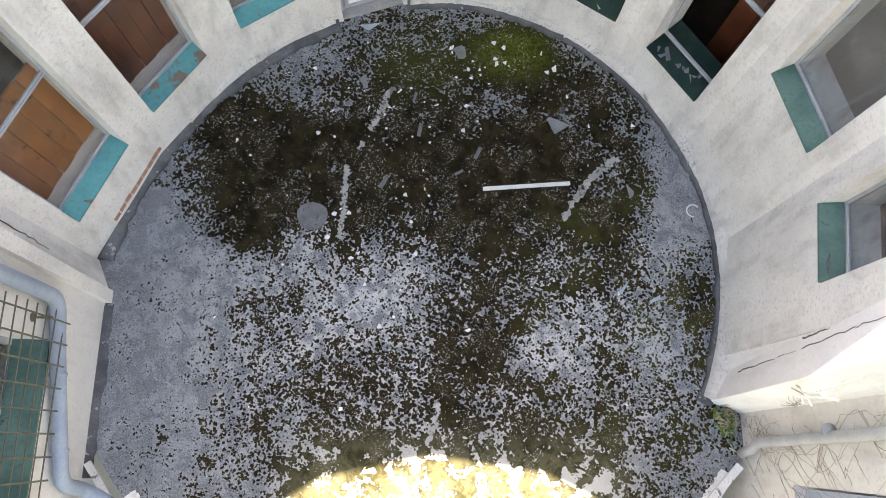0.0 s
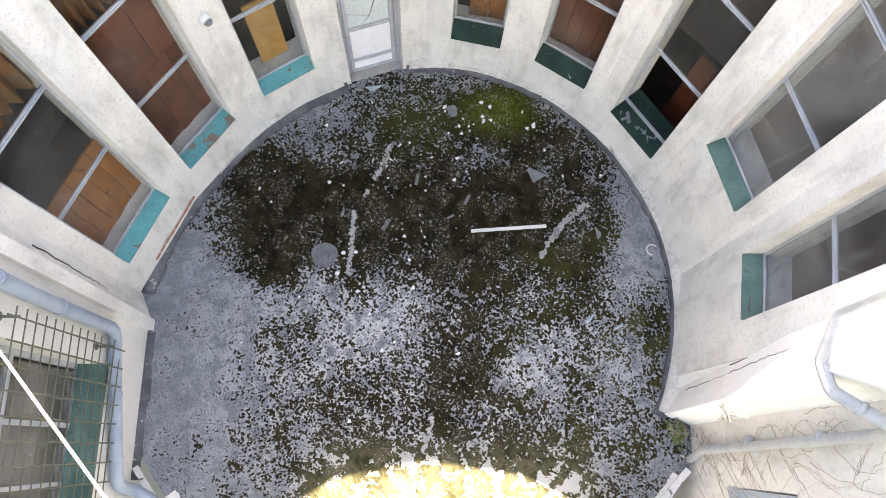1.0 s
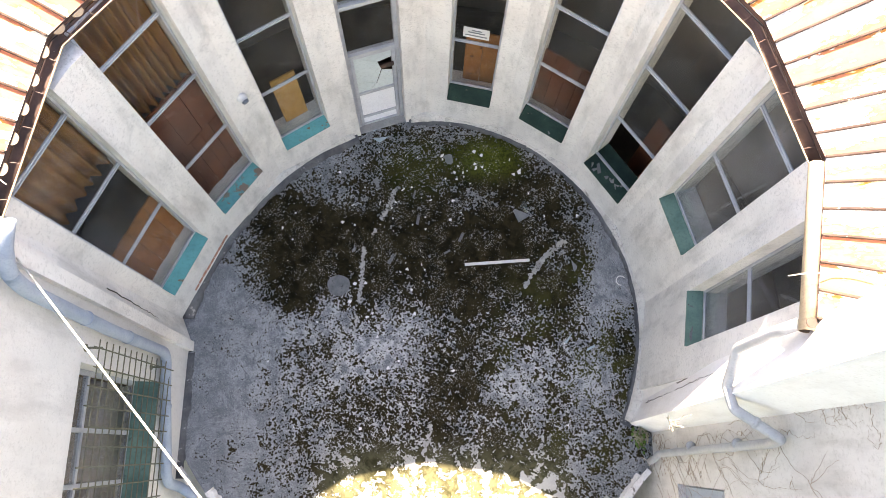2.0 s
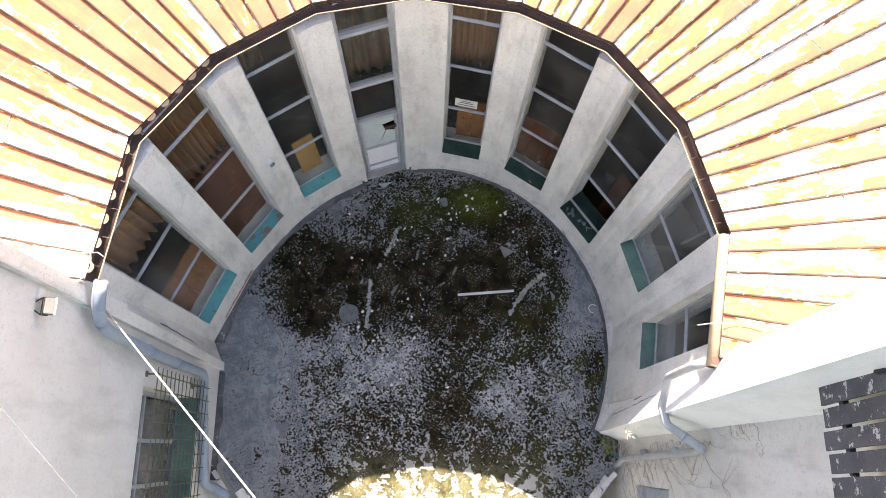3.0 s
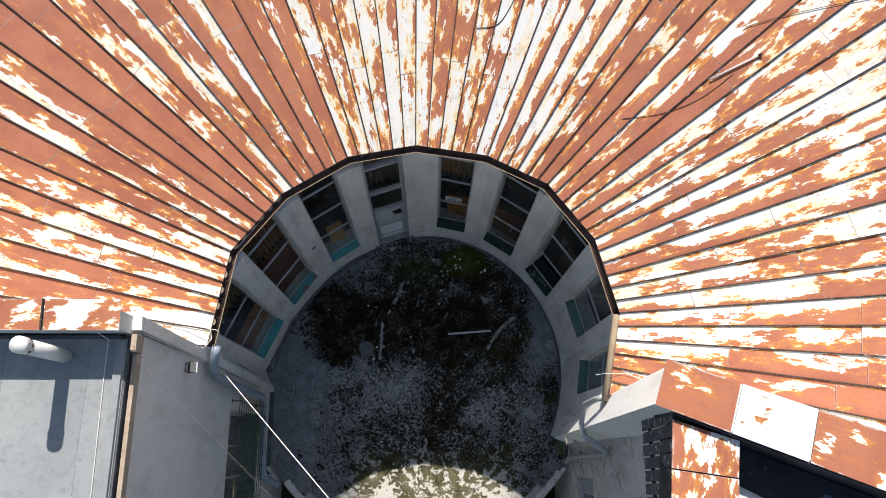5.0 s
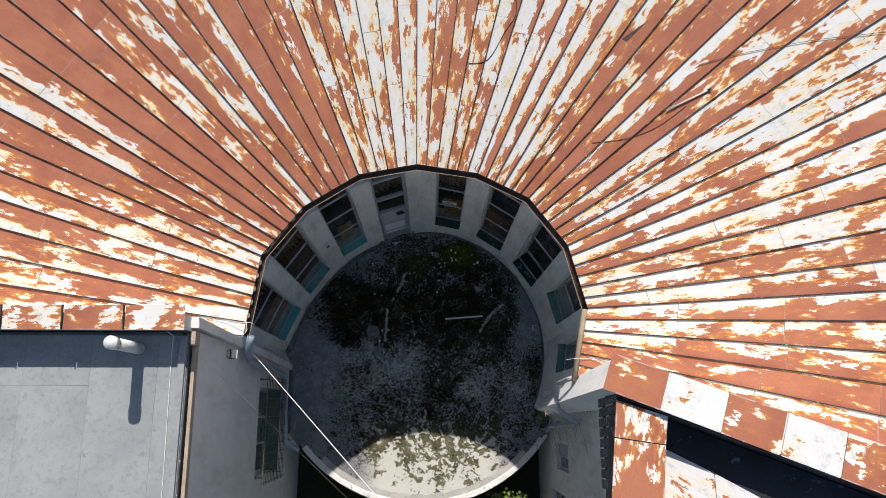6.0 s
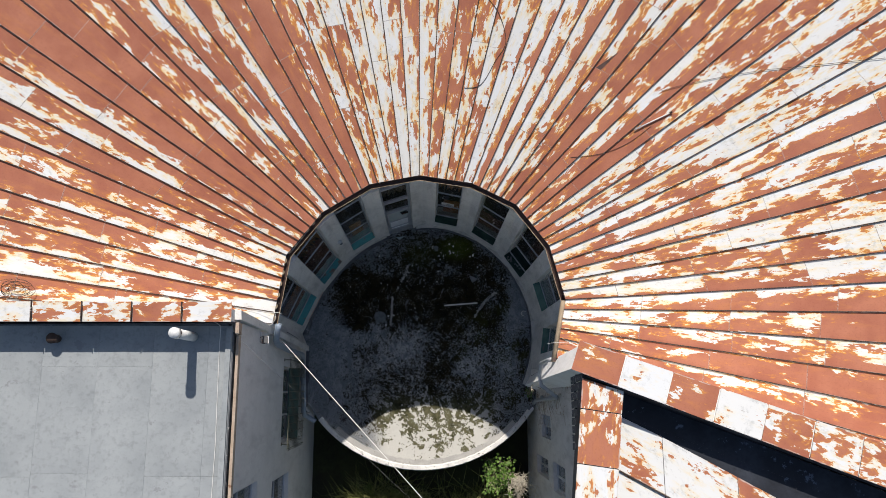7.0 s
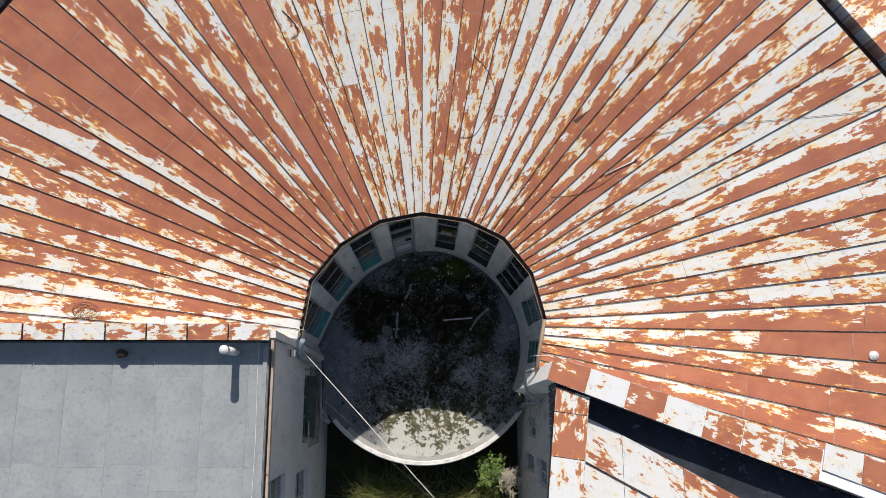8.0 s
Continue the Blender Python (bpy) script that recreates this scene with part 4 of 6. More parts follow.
def eave_point(k, t, r_extra=0.0):
    """A point on the roof: t along facet k, r_extra of the way (0 eave, 1 outer edge)."""
    a, b = pol(EAVE[k][1], EAVE[k][0], EAVE_Z), pol(EAVE[k + 1][1], EAVE[k + 1][0], EAVE_Z)
    zo = EAVE_Z + SLOPE * (R_OUT - 3.2)
    c, d = pol(R_OUT, OUT_AZ[k], zo), pol(R_OUT, OUT_AZ[k + 1], zo)
    return a.lerp(b, t).lerp(c.lerp(d, t), r_extra)


bm = bmesh.new()
for k in range(9):
    cs = [eave_point(k, 0), eave_point(k, 1), eave_point(k, 1, 1), eave_point(k, 0, 1)]
    dn = Vector((0, 0, -0.05))
    prism(bm, cs, [c.z - 0.05 for c in cs], [c.z - 0.012 for c in cs])
cs = [pol(EAVE[0][1], EAVE[0][0], EAVE_Z), eave_point(0, 0, 1), pol(R_OUT, 182.4, eave_point(0, 0, 1).z)]
prism(bm, cs, [c.z - 0.05 for c in cs], [c.z - 0.012 for c in cs])
structure("roof_deck", bm, GUTTER, "dark boarding under the rusty sheets", "roof")
random.seed(21)
for k in range(9):
    for j in range(PANELS):
        t0, t1 = j / PANELS, (j + 1) / PANELS
        s, first = 0.0, True
        inner, outer = STRIP_PAINT[k][0][j] / 100, STRIP_PAINT[k][1][j] / 100
        edge = min(1.0, max(0.0, STRIP_EDGE[k] + random.gauss(0, 0.18)))
        while s < 1.0:
            ln = random.uniform(0.08, 0.19) if first else random.uniform(0.17, 0.21)
            e = min(1.0, s + ln)
            if 1.0 - e < 0.05:
                e = 1.0
            first = False
            e2 = e - 0.0005
            c = [eave_point(k, t0, s), eave_point(k, t0, e2), eave_point(k, t1, e2), eave_point(k, t1, s)]
            lift = Vector((0, 0, 0.005 * random.random()))
            v0 = (k * PANELS + j) * 3.7
            sheet_part([q + lift for q in c], s * 9.4, e * 9.4, v0, v0 + ((c[1] - c[2]).length + (c[0] - c[3]).length) / 2, roof, paint=inner + (outer - inner) * (s + e) / 2 + random.gauss(0, 0.016), edge=edge)
            s = e
    for j in range(PANELS + (1 if k == 8 else 0)):
        bm = bmesh.new()
        a, b = eave_point(k, j / PANELS), eave_point(k, j / PANELS, 1)
        n = (b - a).cross(eave_point(k, 1) - eave_point(k, 0)).normalized()
        if n.z < 0:
            n = -n
        seam(bm, a, b, n)
        part("standing_seam", bm, RUST_SEAM, roof)


# narrow strip that tapers from the eave's end out along the upstand
a, b, c = pol(EAVE[0][1], EAVE[0][0], EAVE_Z), eave_point(0, 0, 1), pol(R_OUT, 182.4, eave_point(0, 0, 1).z)
for i in range(5):
    s, e = i / 5, (i + 1) / 5 - 0.0005
    lo, hi = a + Vector((0, -0.03, 0)), a
    sheet_part([hi.lerp(b, s), hi.lerp(b, e), lo.lerp(c, e), lo.lerp(c, s)], s * 9.4, e * 9.4, 801.0, 801.3, roof, paint=0.54, edge=0.5)


def half_gutter(pts, rad, mt, name, parent, label=""):
    """An open half-round trough along points, with a rolled lip."""
    bm = bmesh.new()
    rings = []
    pts = [Vector(p) for p in pts]
    for i, p in enumerate(pts):
        d = (pts[min(i + 1, len(pts) - 1)] - pts[max(i - 1, 0)]).normalized()
        s = Vector((d.y, -d.x, 0)).normalized()
        ring = []
        for r in (rad, rad - 0.006):
            row = [p + s * (r * math.cos(a)) + Vector((0, 0, -r * math.sin(a))) for a in [math.pi * q / 8 for q in range(9)]]
            ring += row if r == rad else row[::-1]
        rings.append([bm.verts.new(v) for v in ring])
    n = len(rings[0])
    for p, q in zip(rings, rings[1:]):
        for j in range(n):
            bm.faces.new((p[j], p[(j + 1) % n], q[(j + 1) % n], q[j]))
    bm.faces.new(rings[0])
    bm.faces.new(rings[-1][::-1])
    bmesh.ops.recalc_face_normals(bm, faces=bm.faces)
    return part(name, bm, mt, parent, label, True)


# pale half-discs at the strip ends of the first two facets
for k in (0, 1):
    for j in range(PANELS):
        p, q = eave_point(k, j / PANELS), eave_point(k, (j + 1) / PANELS)
        mid, al = (p + q) / 2, (q - p).normalized()
        inn = Vector((-mid.x, -mid.y, 0)).normalized()
        bm = bmesh.new()
        ring = [mid + al * (0.055 * math.cos(a)) + inn * (0.030 * math.sin(a)) + Vector((0, 0, -0.02 - 0.03 * math.sin(a))) for a in [math.pi * i / 10 for i in range(11)]]
        prism(bm, ring, [v.z - 0.003 for v in ring], [v.z for v in ring])
        part("pale_half_disc", bm, GUTTER_PALE, roof, "pale half-disc at the strip's end over the gutter")
gutter = thing("eave_gutter", "dark brown half-round gutter along the round eave", "gutter", "", (0, 0, 0))
GP = [pol(r - 0.035, az, EAVE_Z - 0.085) for az, r in EAVE]
trough = half_gutter(GP[:9], 0.056, GUTTER, "trough", gutter)
bm = bmesh.new()
tube(bm, [p + Vector((-p.x, -p.y, 0)).normalized() * 0.058 for p in GP[:9]], 0.007, 6)
part("lip", bm, GUTTER_PALE, gutter, "pale rolled lip of the gutter")
for k in range(8):
    for j in range(5):
        p = GP[k].lerp(GP[k + 1], (j + 0.5) / 5)
        n = Vector((-p.x, -p.y, 0)).normalized()
        bm = bmesh.new()
        tube(bm, [p - n * 0.06 + Vector((0, 0, 0.015)), p + Vector((0, 0, 0.012)), p + n * 0.05 + Vector((0, 0, 0.004))], 0.0045, 5)
        part("strap", bm, GUTTER, trough)
tan = thing("tan_gutter_pipe", "tan rusty gutter length with an open round end", "gutter", "", (0, 0, 0))
way = (GP[9] - GP[8]).normalized()
up = Vector((0, 0, 0.02))
bm = bmesh.new()
tube(bm, [GP[8] + way * 0.02 + up, GP[9] + way * 0.10 + up], 0.062, 16, False)
tube(bm, [GP[9] - way * 0.4 + up, GP[9] + way * 0.10 + up], 0.056, 16, False)
ends = [[v for v in bm.verts if abs((v.co - GP[9] - way * 0.10 - up).length - r) < 0.001] for r in (0.062, 0.056)]
for ring in ends:
    ring.sort(key=lambda v: math.atan2((v.co - GP[9] - up).z, (v.co - GP[9] - up).dot(Vector((-way.y, way.x, 0)))))
for i in range(16):
    bm.faces.new((ends[0][i], ends[0][(i + 1) % 16], ends[1][(i + 1) % 16], ends[1][i]))
part("pipe", bm, GUTTER_PALE, tan, "", True)
# dark disc set inside the mouth, standing in for the shade of the hollow
bm = bmesh.new()
tube(bm, [GP[9] - way * 0.06 + up, GP[9] - way * 0.058 + up], 0.0555, 16)
part("mouth_shade", bm, DARK_IRON, tan, "dark disc for the shade inside the pipe's open end")
# outlet hole on the closed tube: only a disc, its shade given by colour
bm = bmesh.new()
top = GP[9] + way * 0.045 + Vector((0, 0, 0.078))
tube(bm, [top, top + Vector((0, 0, 0.006))], 0.04, 16)
part("outlet", bm, GUTTER, tan, "dark disc painting the shaded outlet hole near the pipe's end")

# dark trough and the next roof slope beyond the outer edge
zo = EAVE_Z + SLOPE * (R_OUT - 3.2)
bm = bmesh.new()
bt = bmesh.new()
for k in range(9):
    a, b = OUT_AZ[k], OUT_AZ[k + 1]
    for r0, r1, z0, z1, mesh in ((R_OUT + 0.002, R_OUT + 0.42, zo - 0.3, zo - 0.3, bm), (R_OUT + 0.42, R_OUT + 3.4, zo + 0.02, zo - 0.7, bt)):
        c = [pol(r0, a, z0), pol(r1, a, z1), pol(r1, b, z1), pol(r0, b, z0)]
        if mesh is bm:
            prism(mesh, c, [v.z - 0.1 for v in c], [v.z for v in c])
        else:
            for i in range(6):
                uv_sheet(mesh, [c[0].lerp(c[3], i / 6), c[1].lerp(c[2], i / 6), c[1].lerp(c[2], (i + 1) / 6), c[0].lerp(c[3], (i + 1) / 6)], 0, 3, i, i + 0.8, 0.3)
structure("roof_trough", bm, GUTTER, "dark trough along the outer edge of the ring roof", "gutter")
structure("outer_roof", bt, RUST, "rusty roof slope beyond the ring roof", "roof").color = (0.5, 0.8, 0.0, 1.0)

bm = bmesh.new()
arc_strip(bm, 181.0, -18.5, 60, [(12.2, -3.0), (12.5, -3.0), (12.5, zo - 0.35), (12.2, zo - 0.42)])
structure("wall_outer", bm, PLASTER_SIDE, "plain plaster outer wall under the ring roof")

# ---- parapet on the other side ----
PAR_Z = 8.75
END_LOW, END_TOP = [(3.21, -1.07), (2.945, -1.52)], [(2.862, -0.805), (2.60, -1.25)]


def end_face(s, z, off=0.0):
    """A point on the parapet's leaning end face: s from the curved wall (0) to the arris (1)."""
    k = (z + 0.1) / (PAR_Z + 0.07)
    a, b = [Vector((p[0] + (q[0] - p[0]) * k, p[1] + (q[1] - p[1]) * k, z)) for p, q in zip(END_LOW, END_TOP)]
    n = Vector((b.y - a.y, a.x - b.x, 0)).normalized()
    return a.lerp(b, s) + n * off


pa, pb = Vector((2.76, -0.77, 0)), Vector((12.3, -4.0, 0))
qa, qb = Vector((2.595, -1.258, 0)), Vector((12.1, -4.82, 0))
bm = bmesh.new()
lean(bm, END_LOW + [(12.1, -4.76), (12.3, -4.06)], END_TOP + [(12.1, -4.76), (12.3, -4.06)], -0.1, PAR_Z - 0.031)
structure("wall_parapet", bm, PLASTER_WHITE, "tall white plaster parapet wall")
# black sheet over the south face; its colour carries the shade there
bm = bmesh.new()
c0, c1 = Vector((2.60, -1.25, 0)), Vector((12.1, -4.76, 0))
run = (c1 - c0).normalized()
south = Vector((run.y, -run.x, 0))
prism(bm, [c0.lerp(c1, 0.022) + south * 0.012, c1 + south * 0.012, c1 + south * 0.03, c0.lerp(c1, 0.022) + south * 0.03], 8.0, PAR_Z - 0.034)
structure("parapet_shade_felt", bm, SHADE_FELT, "black bitumen felt that deepens the shade on the parapet's south face", "felt")
coping2 = thing("coping", "rusty sheet coping with big white-painted patches on the parapet", "coping", "", (0, 0, 0), "structure")
n = 12
for i in range(n):
    a, b = i / n, (i + 1) / n - 0.002
    z = PAR_Z + 0.004 * (i % 2)
    inset = Vector((0.09, 0.25, 0)) if i >= 7 else Vector((0, 0, 0))
    c = [pa.lerp(pb, a) + inset * 0.4, pa.lerp(pb, b) + inset * 0.4, qa.lerp(qb, b) + inset, qa.lerp(qb, a) + inset]
    sheet_part([q + Vector((0, 0, z)) for q in c], i * 4.1, i * 4.1 + 0.83, 401.0, 401.55, coping2, "coping_sheet", RUST_PATCH, t=0.012, paint=(0.37, 0.64, 0.45, 0.56, 0.46, 0.53, 0.47, 0.57, 0.38, 0.48, 0.42, 0.5)[i], edge=0.3)

# shed roof beyond, with its side coping and a screen of dark boards
SHED_Z = 8.2
bm = bmesh.new()
prism(bm, [(2.86, -1.50), (3.42, -1.70), (2.68, -9.0), (2.15, -9.0)], 8.0, SHED_Z + 0.43)
prism(bm, [(3.36, -1.72), (14.0, -5.6), (14.0, -9.0), (3.36, -9.0)], 8.0, SHED_Z - 0.014)
structure("shed_deck", bm, SHADE_FELT, "boarding under the lower rusty roof", "roof")
shed = thing("shed_roof", "lower roof of rusty sheets with broad white-painted patches", "roof", "", (0, 0, 0), "structure")
y = -1.41
for i in range(8):
    ln = 0.51 if i == 0 else 0.90
    xa, xb = 0.1 * (y + 1.41), 0.1 * (y - ln + 1.41)
    c = [Vector((2.80 + xa, y, SHED_Z + 0.45)), Vector((2.80 + xb, y - ln + 0.015, SHED_Z + 0.45)), Vector((3.50 + xb, y - ln - 0.085, SHED_Z + 0.45)), Vector((3.50 + xa, y - (0.22 if i == 0 else 0.1), SHED_Z + 0.45))]
    sheet_part(c, i * 4.7, i * 4.7 + ln, 501.0, 501.8, shed, "coping_sheet", RUST_PATCH, t=0.02, paint=(0.44, 0.45, 0.545)[i % 3])
    y -= ln
w = Vector((0.883, -0.469, 0))
for i in range(9):
    base = Vector((3.38, -1.95, SHED_Z)) + Vector((0, -0.98 * i, 0))
    nxt = base + Vector((0, -0.98, 0))
    s = 0.0
    for q in range(8):
        ln = 1.0 if q == 0 else 1.45
        c = [base + w * s, base + w * (s + ln - 0.01), nxt + w * (s + ln - 0.01), nxt + w * s]
        c = [Vector((v.x, min(v.y, -1.98 - (v.x - 3.36) * 0.36 - (0.9 if v.x > 7.3 else 0.0)), v.z)) for v in c]
        sheet_part(c, s, s + ln, 601.0 + 2.3 * i, 601.86 + 2.3 * i, shed, "sheet", RUST_PATCH, paint=(0.545, 0.56, 0.50, 0.53)[(q + i) % 4], edge=0.5)
        s += ln
    bm = bmesh.new()
    seam(bm, nxt, nxt + w * 11.0, Vector((0, 0, 1)), 0.012, 0.04)
    part("standing_seam", bm, RUST_SEAM, shed)
# black sheet laid where the parapet's shadow falls, darkening it by colour
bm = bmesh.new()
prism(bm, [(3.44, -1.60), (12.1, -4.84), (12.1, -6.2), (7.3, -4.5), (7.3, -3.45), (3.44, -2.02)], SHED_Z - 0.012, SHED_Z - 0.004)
structure("valley_shade_felt", bm, SHADE_FELT, "black bitumen felt that deepens the parapet's shadow in the valley", "felt")
fence = thing("board_screen", "screen of worn black upright boards below the coping", "screen", "", (0, 0, 0))
LEAN = pose(2.81, 0, 8.63) @ Matrix(((1, 0, -0.055, 0), (0, 1, 0.055, 0), (0, 0, 1, 0), (0, 0, 0, 1)))
y = -1.30
for i in range(9):
    bm = bmesh.new()
    box(bm, -0.012, 0.012, y - 0.128, y, -1.40 + 0.02 * math.sin(i * 2.3), 0.0, LEAN, 0.004)
    part("board", bm, BOARD_PAINT, fence)
    y -= 0.151
for z in (-1.2, -0.35):
    bm = bmesh.new()
    box(bm, 0.013, 0.055, -2.64, -1.32, z, z + 0.05, LEAN)
    part("batten", bm, BOARD_PAINT, fence)
for y in (-1.66, -2.62):
    bm = bmesh.new()
    box(bm, 0.056, 0.10, y, y + 0.05, -1.36, 0.0, LEAN)
    part("post", bm, DARK_IRON, fence)
for y in (-3.0, -3.3, -3.6, -3.95, -4.3):
    bm = bmesh.new()
    box(bm, -0.03, 0.06, y, y + 0.05, -0.18, 0.0, LEAN)
    part("bracket", bm, DARK_IRON, fence)


# ---- side wall windows ----
def side_window(name, x_face, inward, hole, label, panes=2, depth=0.10):
    """A simple two-light window in a wall along y. inward: +1 where the room lies towards +x."""
    ya, yb, za, zb = hole
    w = thing(name, label, "window", "", (0, 0, 0), "structure")
    xf, xb = x_face + inward * depth, x_face + inward * (depth + 0.06)
    bm = bmesh.new()
    box(bm, xf, xb, ya + 0.001, ya + 0.06, za + 0.001, zb - 0.001, None, 0.006)
    box(bm, xf, xb, yb - 0.06, yb - 0.001, za + 0.001, zb - 0.001, None, 0.006)
    box(bm, xf, xb, ya + 0.06, yb - 0.06, za + 0.001, za + 0.06, None, 0.006)
    box(bm, xf, xb, ya + 0.06, yb - 0.06, zb - 0.06, zb - 0.001, None, 0.006)
    part("window_frame", bm, FRAME, w)
    step_y = (yb - ya - 0.12) / panes
    for i in range(1, panes):
        bm = bmesh.new()
        y = ya + 0.06 + step_y * i
        box(bm, xf - inward * 0.004, xb, y - 0.025, y + 0.025, za + 0.06, zb - 0.06, None, 0.005)
        part("mullion", bm, FRAME, w)
    bm = bmesh.new()
    zc = za + (zb - za) * 0.62
    box(bm, xf + inward * 0.002, xb, ya + 0.06, yb - 0.06, zc - 0.025, zc + 0.025, None, 0.005)
    part("transom", bm, FRAME, w)
    for i in range(panes):
        bm = bmesh.new()
        xm = (xf + xb) / 2
        box(bm, xm, xm + 0.005, ya + 0.06 + step_y * i + (0.026 if i else 0), ya + 0.06 + step_y * (i + 1) - 0.026, za + 0.06, zb - 0.06)
        part("pane", bm, GLASS_HAZY, w).visible_shadow = False
    return w


side_window("window_9", LEFT_X, -1, LEFT_HOLES[0], "side window with dusty panes behind an iron grille", 3, 0.27)
side_window("window_10", LEFT_X, -1, LEFT_HOLES[1], "upper side window with a grey frame")
side_window("window_11", LEFT_X, -1, LEFT_HOLES[2], "lower side window with a grey frame")
side_window("window_12", RIGHT_X, 1, RIGHT_HOLES[0], "small window with a grey board in one light")
side_window("window_13", RIGHT_X, 1, RIGHT_HOLES[1], "small low window in the vine-grown wall")
side_window("window_14", RIGHT_X, 1, RIGHT_HOLES[2], "tall dark window in the vine-grown wall")
bm = bmesh.new()
prism(bm, [(LEFT_X - 0.268, -2.897), (LEFT_X + 0.015, -2.897), (LEFT_X + 0.015, -1.053), (LEFT_X - 0.268, -1.053)], 1.221, [1.32, 1.245, 1.245, 1.32])
tagged(part("shutter_board", bm, GREEN_PAINT), "green painted sill board of the barred window", "board", "", "structure")
bm = bmesh.new()
rows = [[bm.verts.new((LEFT_X - 0.39 + 0.02 * math.sin(i * 0.9) + 0.008 * math.sin(i * 2.3), -2.88 + 1.8 * i / 60, z)) for i in range(61)] for z in (1.24, 2.0, 2.7, 3.34)]
for p, q in zip(rows, rows[1:]):
    for i in range(60):
        bm.faces.new((p[i], p[i + 1], q[i + 1], q[i]))
bmesh.ops.solidify(bm, geom=bm.faces[:], thickness=0.005)
tagged(part("curtain", bm, CURTAIN_DULL, None, "", True), "tan curtain hanging behind the barred side window", "curtain")
bm = bmesh.new()
box(bm, RIGHT_X + 0.04, RIGHT_X + 0.07, -2.55, -2.30, 1.3, 2.58, None, 0.004)
tagged(part("window_board", bm, PIPE), "blue-grey board leaning in the small window", "board")
# rooms behind the side windows
for nm, x0, x1, hs in (("side_room_back", LEFT_X - 1.0, LEFT_X - 0.9, LEFT_HOLES), ("side_room_back", RIGHT_X + 0.9, RIGHT_X + 1.0, RIGHT_HOLES)):
    bm = bmesh.new()
    box(bm, x0, x1, -8.9, -0.8 if x0 < 0 else -4.3, -2.9, 7.5)
    if x0 > 0:
        box(bm, x0, x1, -4.3, -2.2, -2.9, 7.5)
    structure(nm, bm, INTERIOR, "dim wall of the room behind the side windows")


def grille():
    g = thing("window_grille", "welded iron bar grille standing off the side window", "grille", "", (LEFT_X, -1.9, 2.4))
    x = 0.17
    y = -1.10
    i = 0
    while y <= 1.06:
        bm = bmesh.new()
        tube(bm, [(x, y, -1.16), (x, y, 1.08 + 0.05 * math.sin(i * 1.7))], 0.008, 6)
        part("upright_bar", bm, IRON, g)
        y += 0.19
        i += 1
    z = -1.08
    while z < 1.05:
        bm = bmesh.new()
        tube(bm, [(x - 0.014, -1.16, z), (x - 0.014, 1.08, z)], 0.007, 6)
        part("cross_bar", bm, IRON, g)
        z += 0.155
    for y in (-1.0, 1.0):
        for z in (-0.85, 0.9):
            bm = bmesh.new()
            tube(bm, [(-0.01, y, z), (x, y, z)], 0.012, 6)
            tube(bm, [(-0.002, y, z), (0.012, y, z)], 0.04, 10)
            part("anchor", bm, IRON, g)
    return g


grille()


# ---- pipes ----
def downpipe(name, pts, rad, label, clips, mt, bend=0.16):
    d = thing(name, label, "downpipe", "", (0, 0, 0))
    bm = bmesh.new()
    tube(bm, rounded(pts, bend, 6), rad, 14)
    pipe = part("pipe", bm, mt, d, "", True)
    for c, ax in clips:
        bm = bmesh.new()
        c = Vector(c)
        tube(bm, [c - Vector(ax) * 0.018, c + Vector(ax) * 0.018], rad + 0.008, 14)
        part("collar", bm, mt, pipe, "", True)
    return d


downpipe("downpipe", [(-3.12, -0.20, 5.32), (-3.17, -0.38, 5.22), (-3.23, -0.54, 5.02), (-3.25, -0.61, 4.70), (-3.25, -0.68, 3.0), (-3.25, -0.70, 1.38), (-3.26, -1.1, 1.26), (-3.26, -2.30, 0.85), (-3.24, -2.36, 0.42), (-3.02, -2.50, 0.34)], 0.068,
         "blue-grey painted downpipe bent along the side wall", [((-3.25, -0.653, 3.6), (0, 0.03, -1)), ((-3.25, -0.685, 2.6), (0, 0, 1)), ((-3.26, -1.35, 1.175), (0, 1, -0.34)), ((-3.26, -2.0, 0.953), (0, 1, -0.34))], PIPE)
downpipe("downpipe", [(2.86, -0.96, 5.28), (2.83, -0.97, 4.98), (2.77, -1.02, 4.42), (2.76, -1.32, 4.12), (2.80, -1.52, 4.13), (3.13, -1.78, 4.25), (3.16, -1.81, 4.0), (3.16, -1.92, 0.75), (3.16, -1.98, 0.60), (3.16, -2.02, 0.36)], 0.047,
         "blue-grey painted downpipe with a crooked upper bend", [((3.15, -1.81, 3.3), (0, 0, 1)), ((3.15, -1.825, 2.0), (0, 0, 1)), ((2.95, -1.64, 4.19), (0.8, -0.6, 0.1))], PIPE_GREY, 0.035)

# ---- cables ----
def cable(name, pts, rad, mt, label, sag=0.0):
    pts = [Vector(p) for p in pts]
    if len(pts) == 2 and sag:
        a, b = pts
        pts = [a.lerp(b, i / 24) + Vector((0, 0, -sag * 4 * (i / 24) * (1 - i / 24))) for i in range(25)]
    bm = bmesh.new()
    tube(bm, pts, rad, 6)
    return tagged(part(name, bm, mt, None, "", True), label, "cable")


cable("overhead_cable", [(-3.27, -0.38, 4.86), (RIGHT_X, -7.20, 5.9)], 0.0085, WIRE_MAT, "thick white cable strung across the lower yard", 0.0)
cable("overhead_wire", [(LEFT_X - 0.02, -0.60, 7.94), (RIGHT_X - 0.3, -6.0, 9.3)], 0.0017, WIRE_GREY, "thin grey wire strung across the lower yard", 0.0)


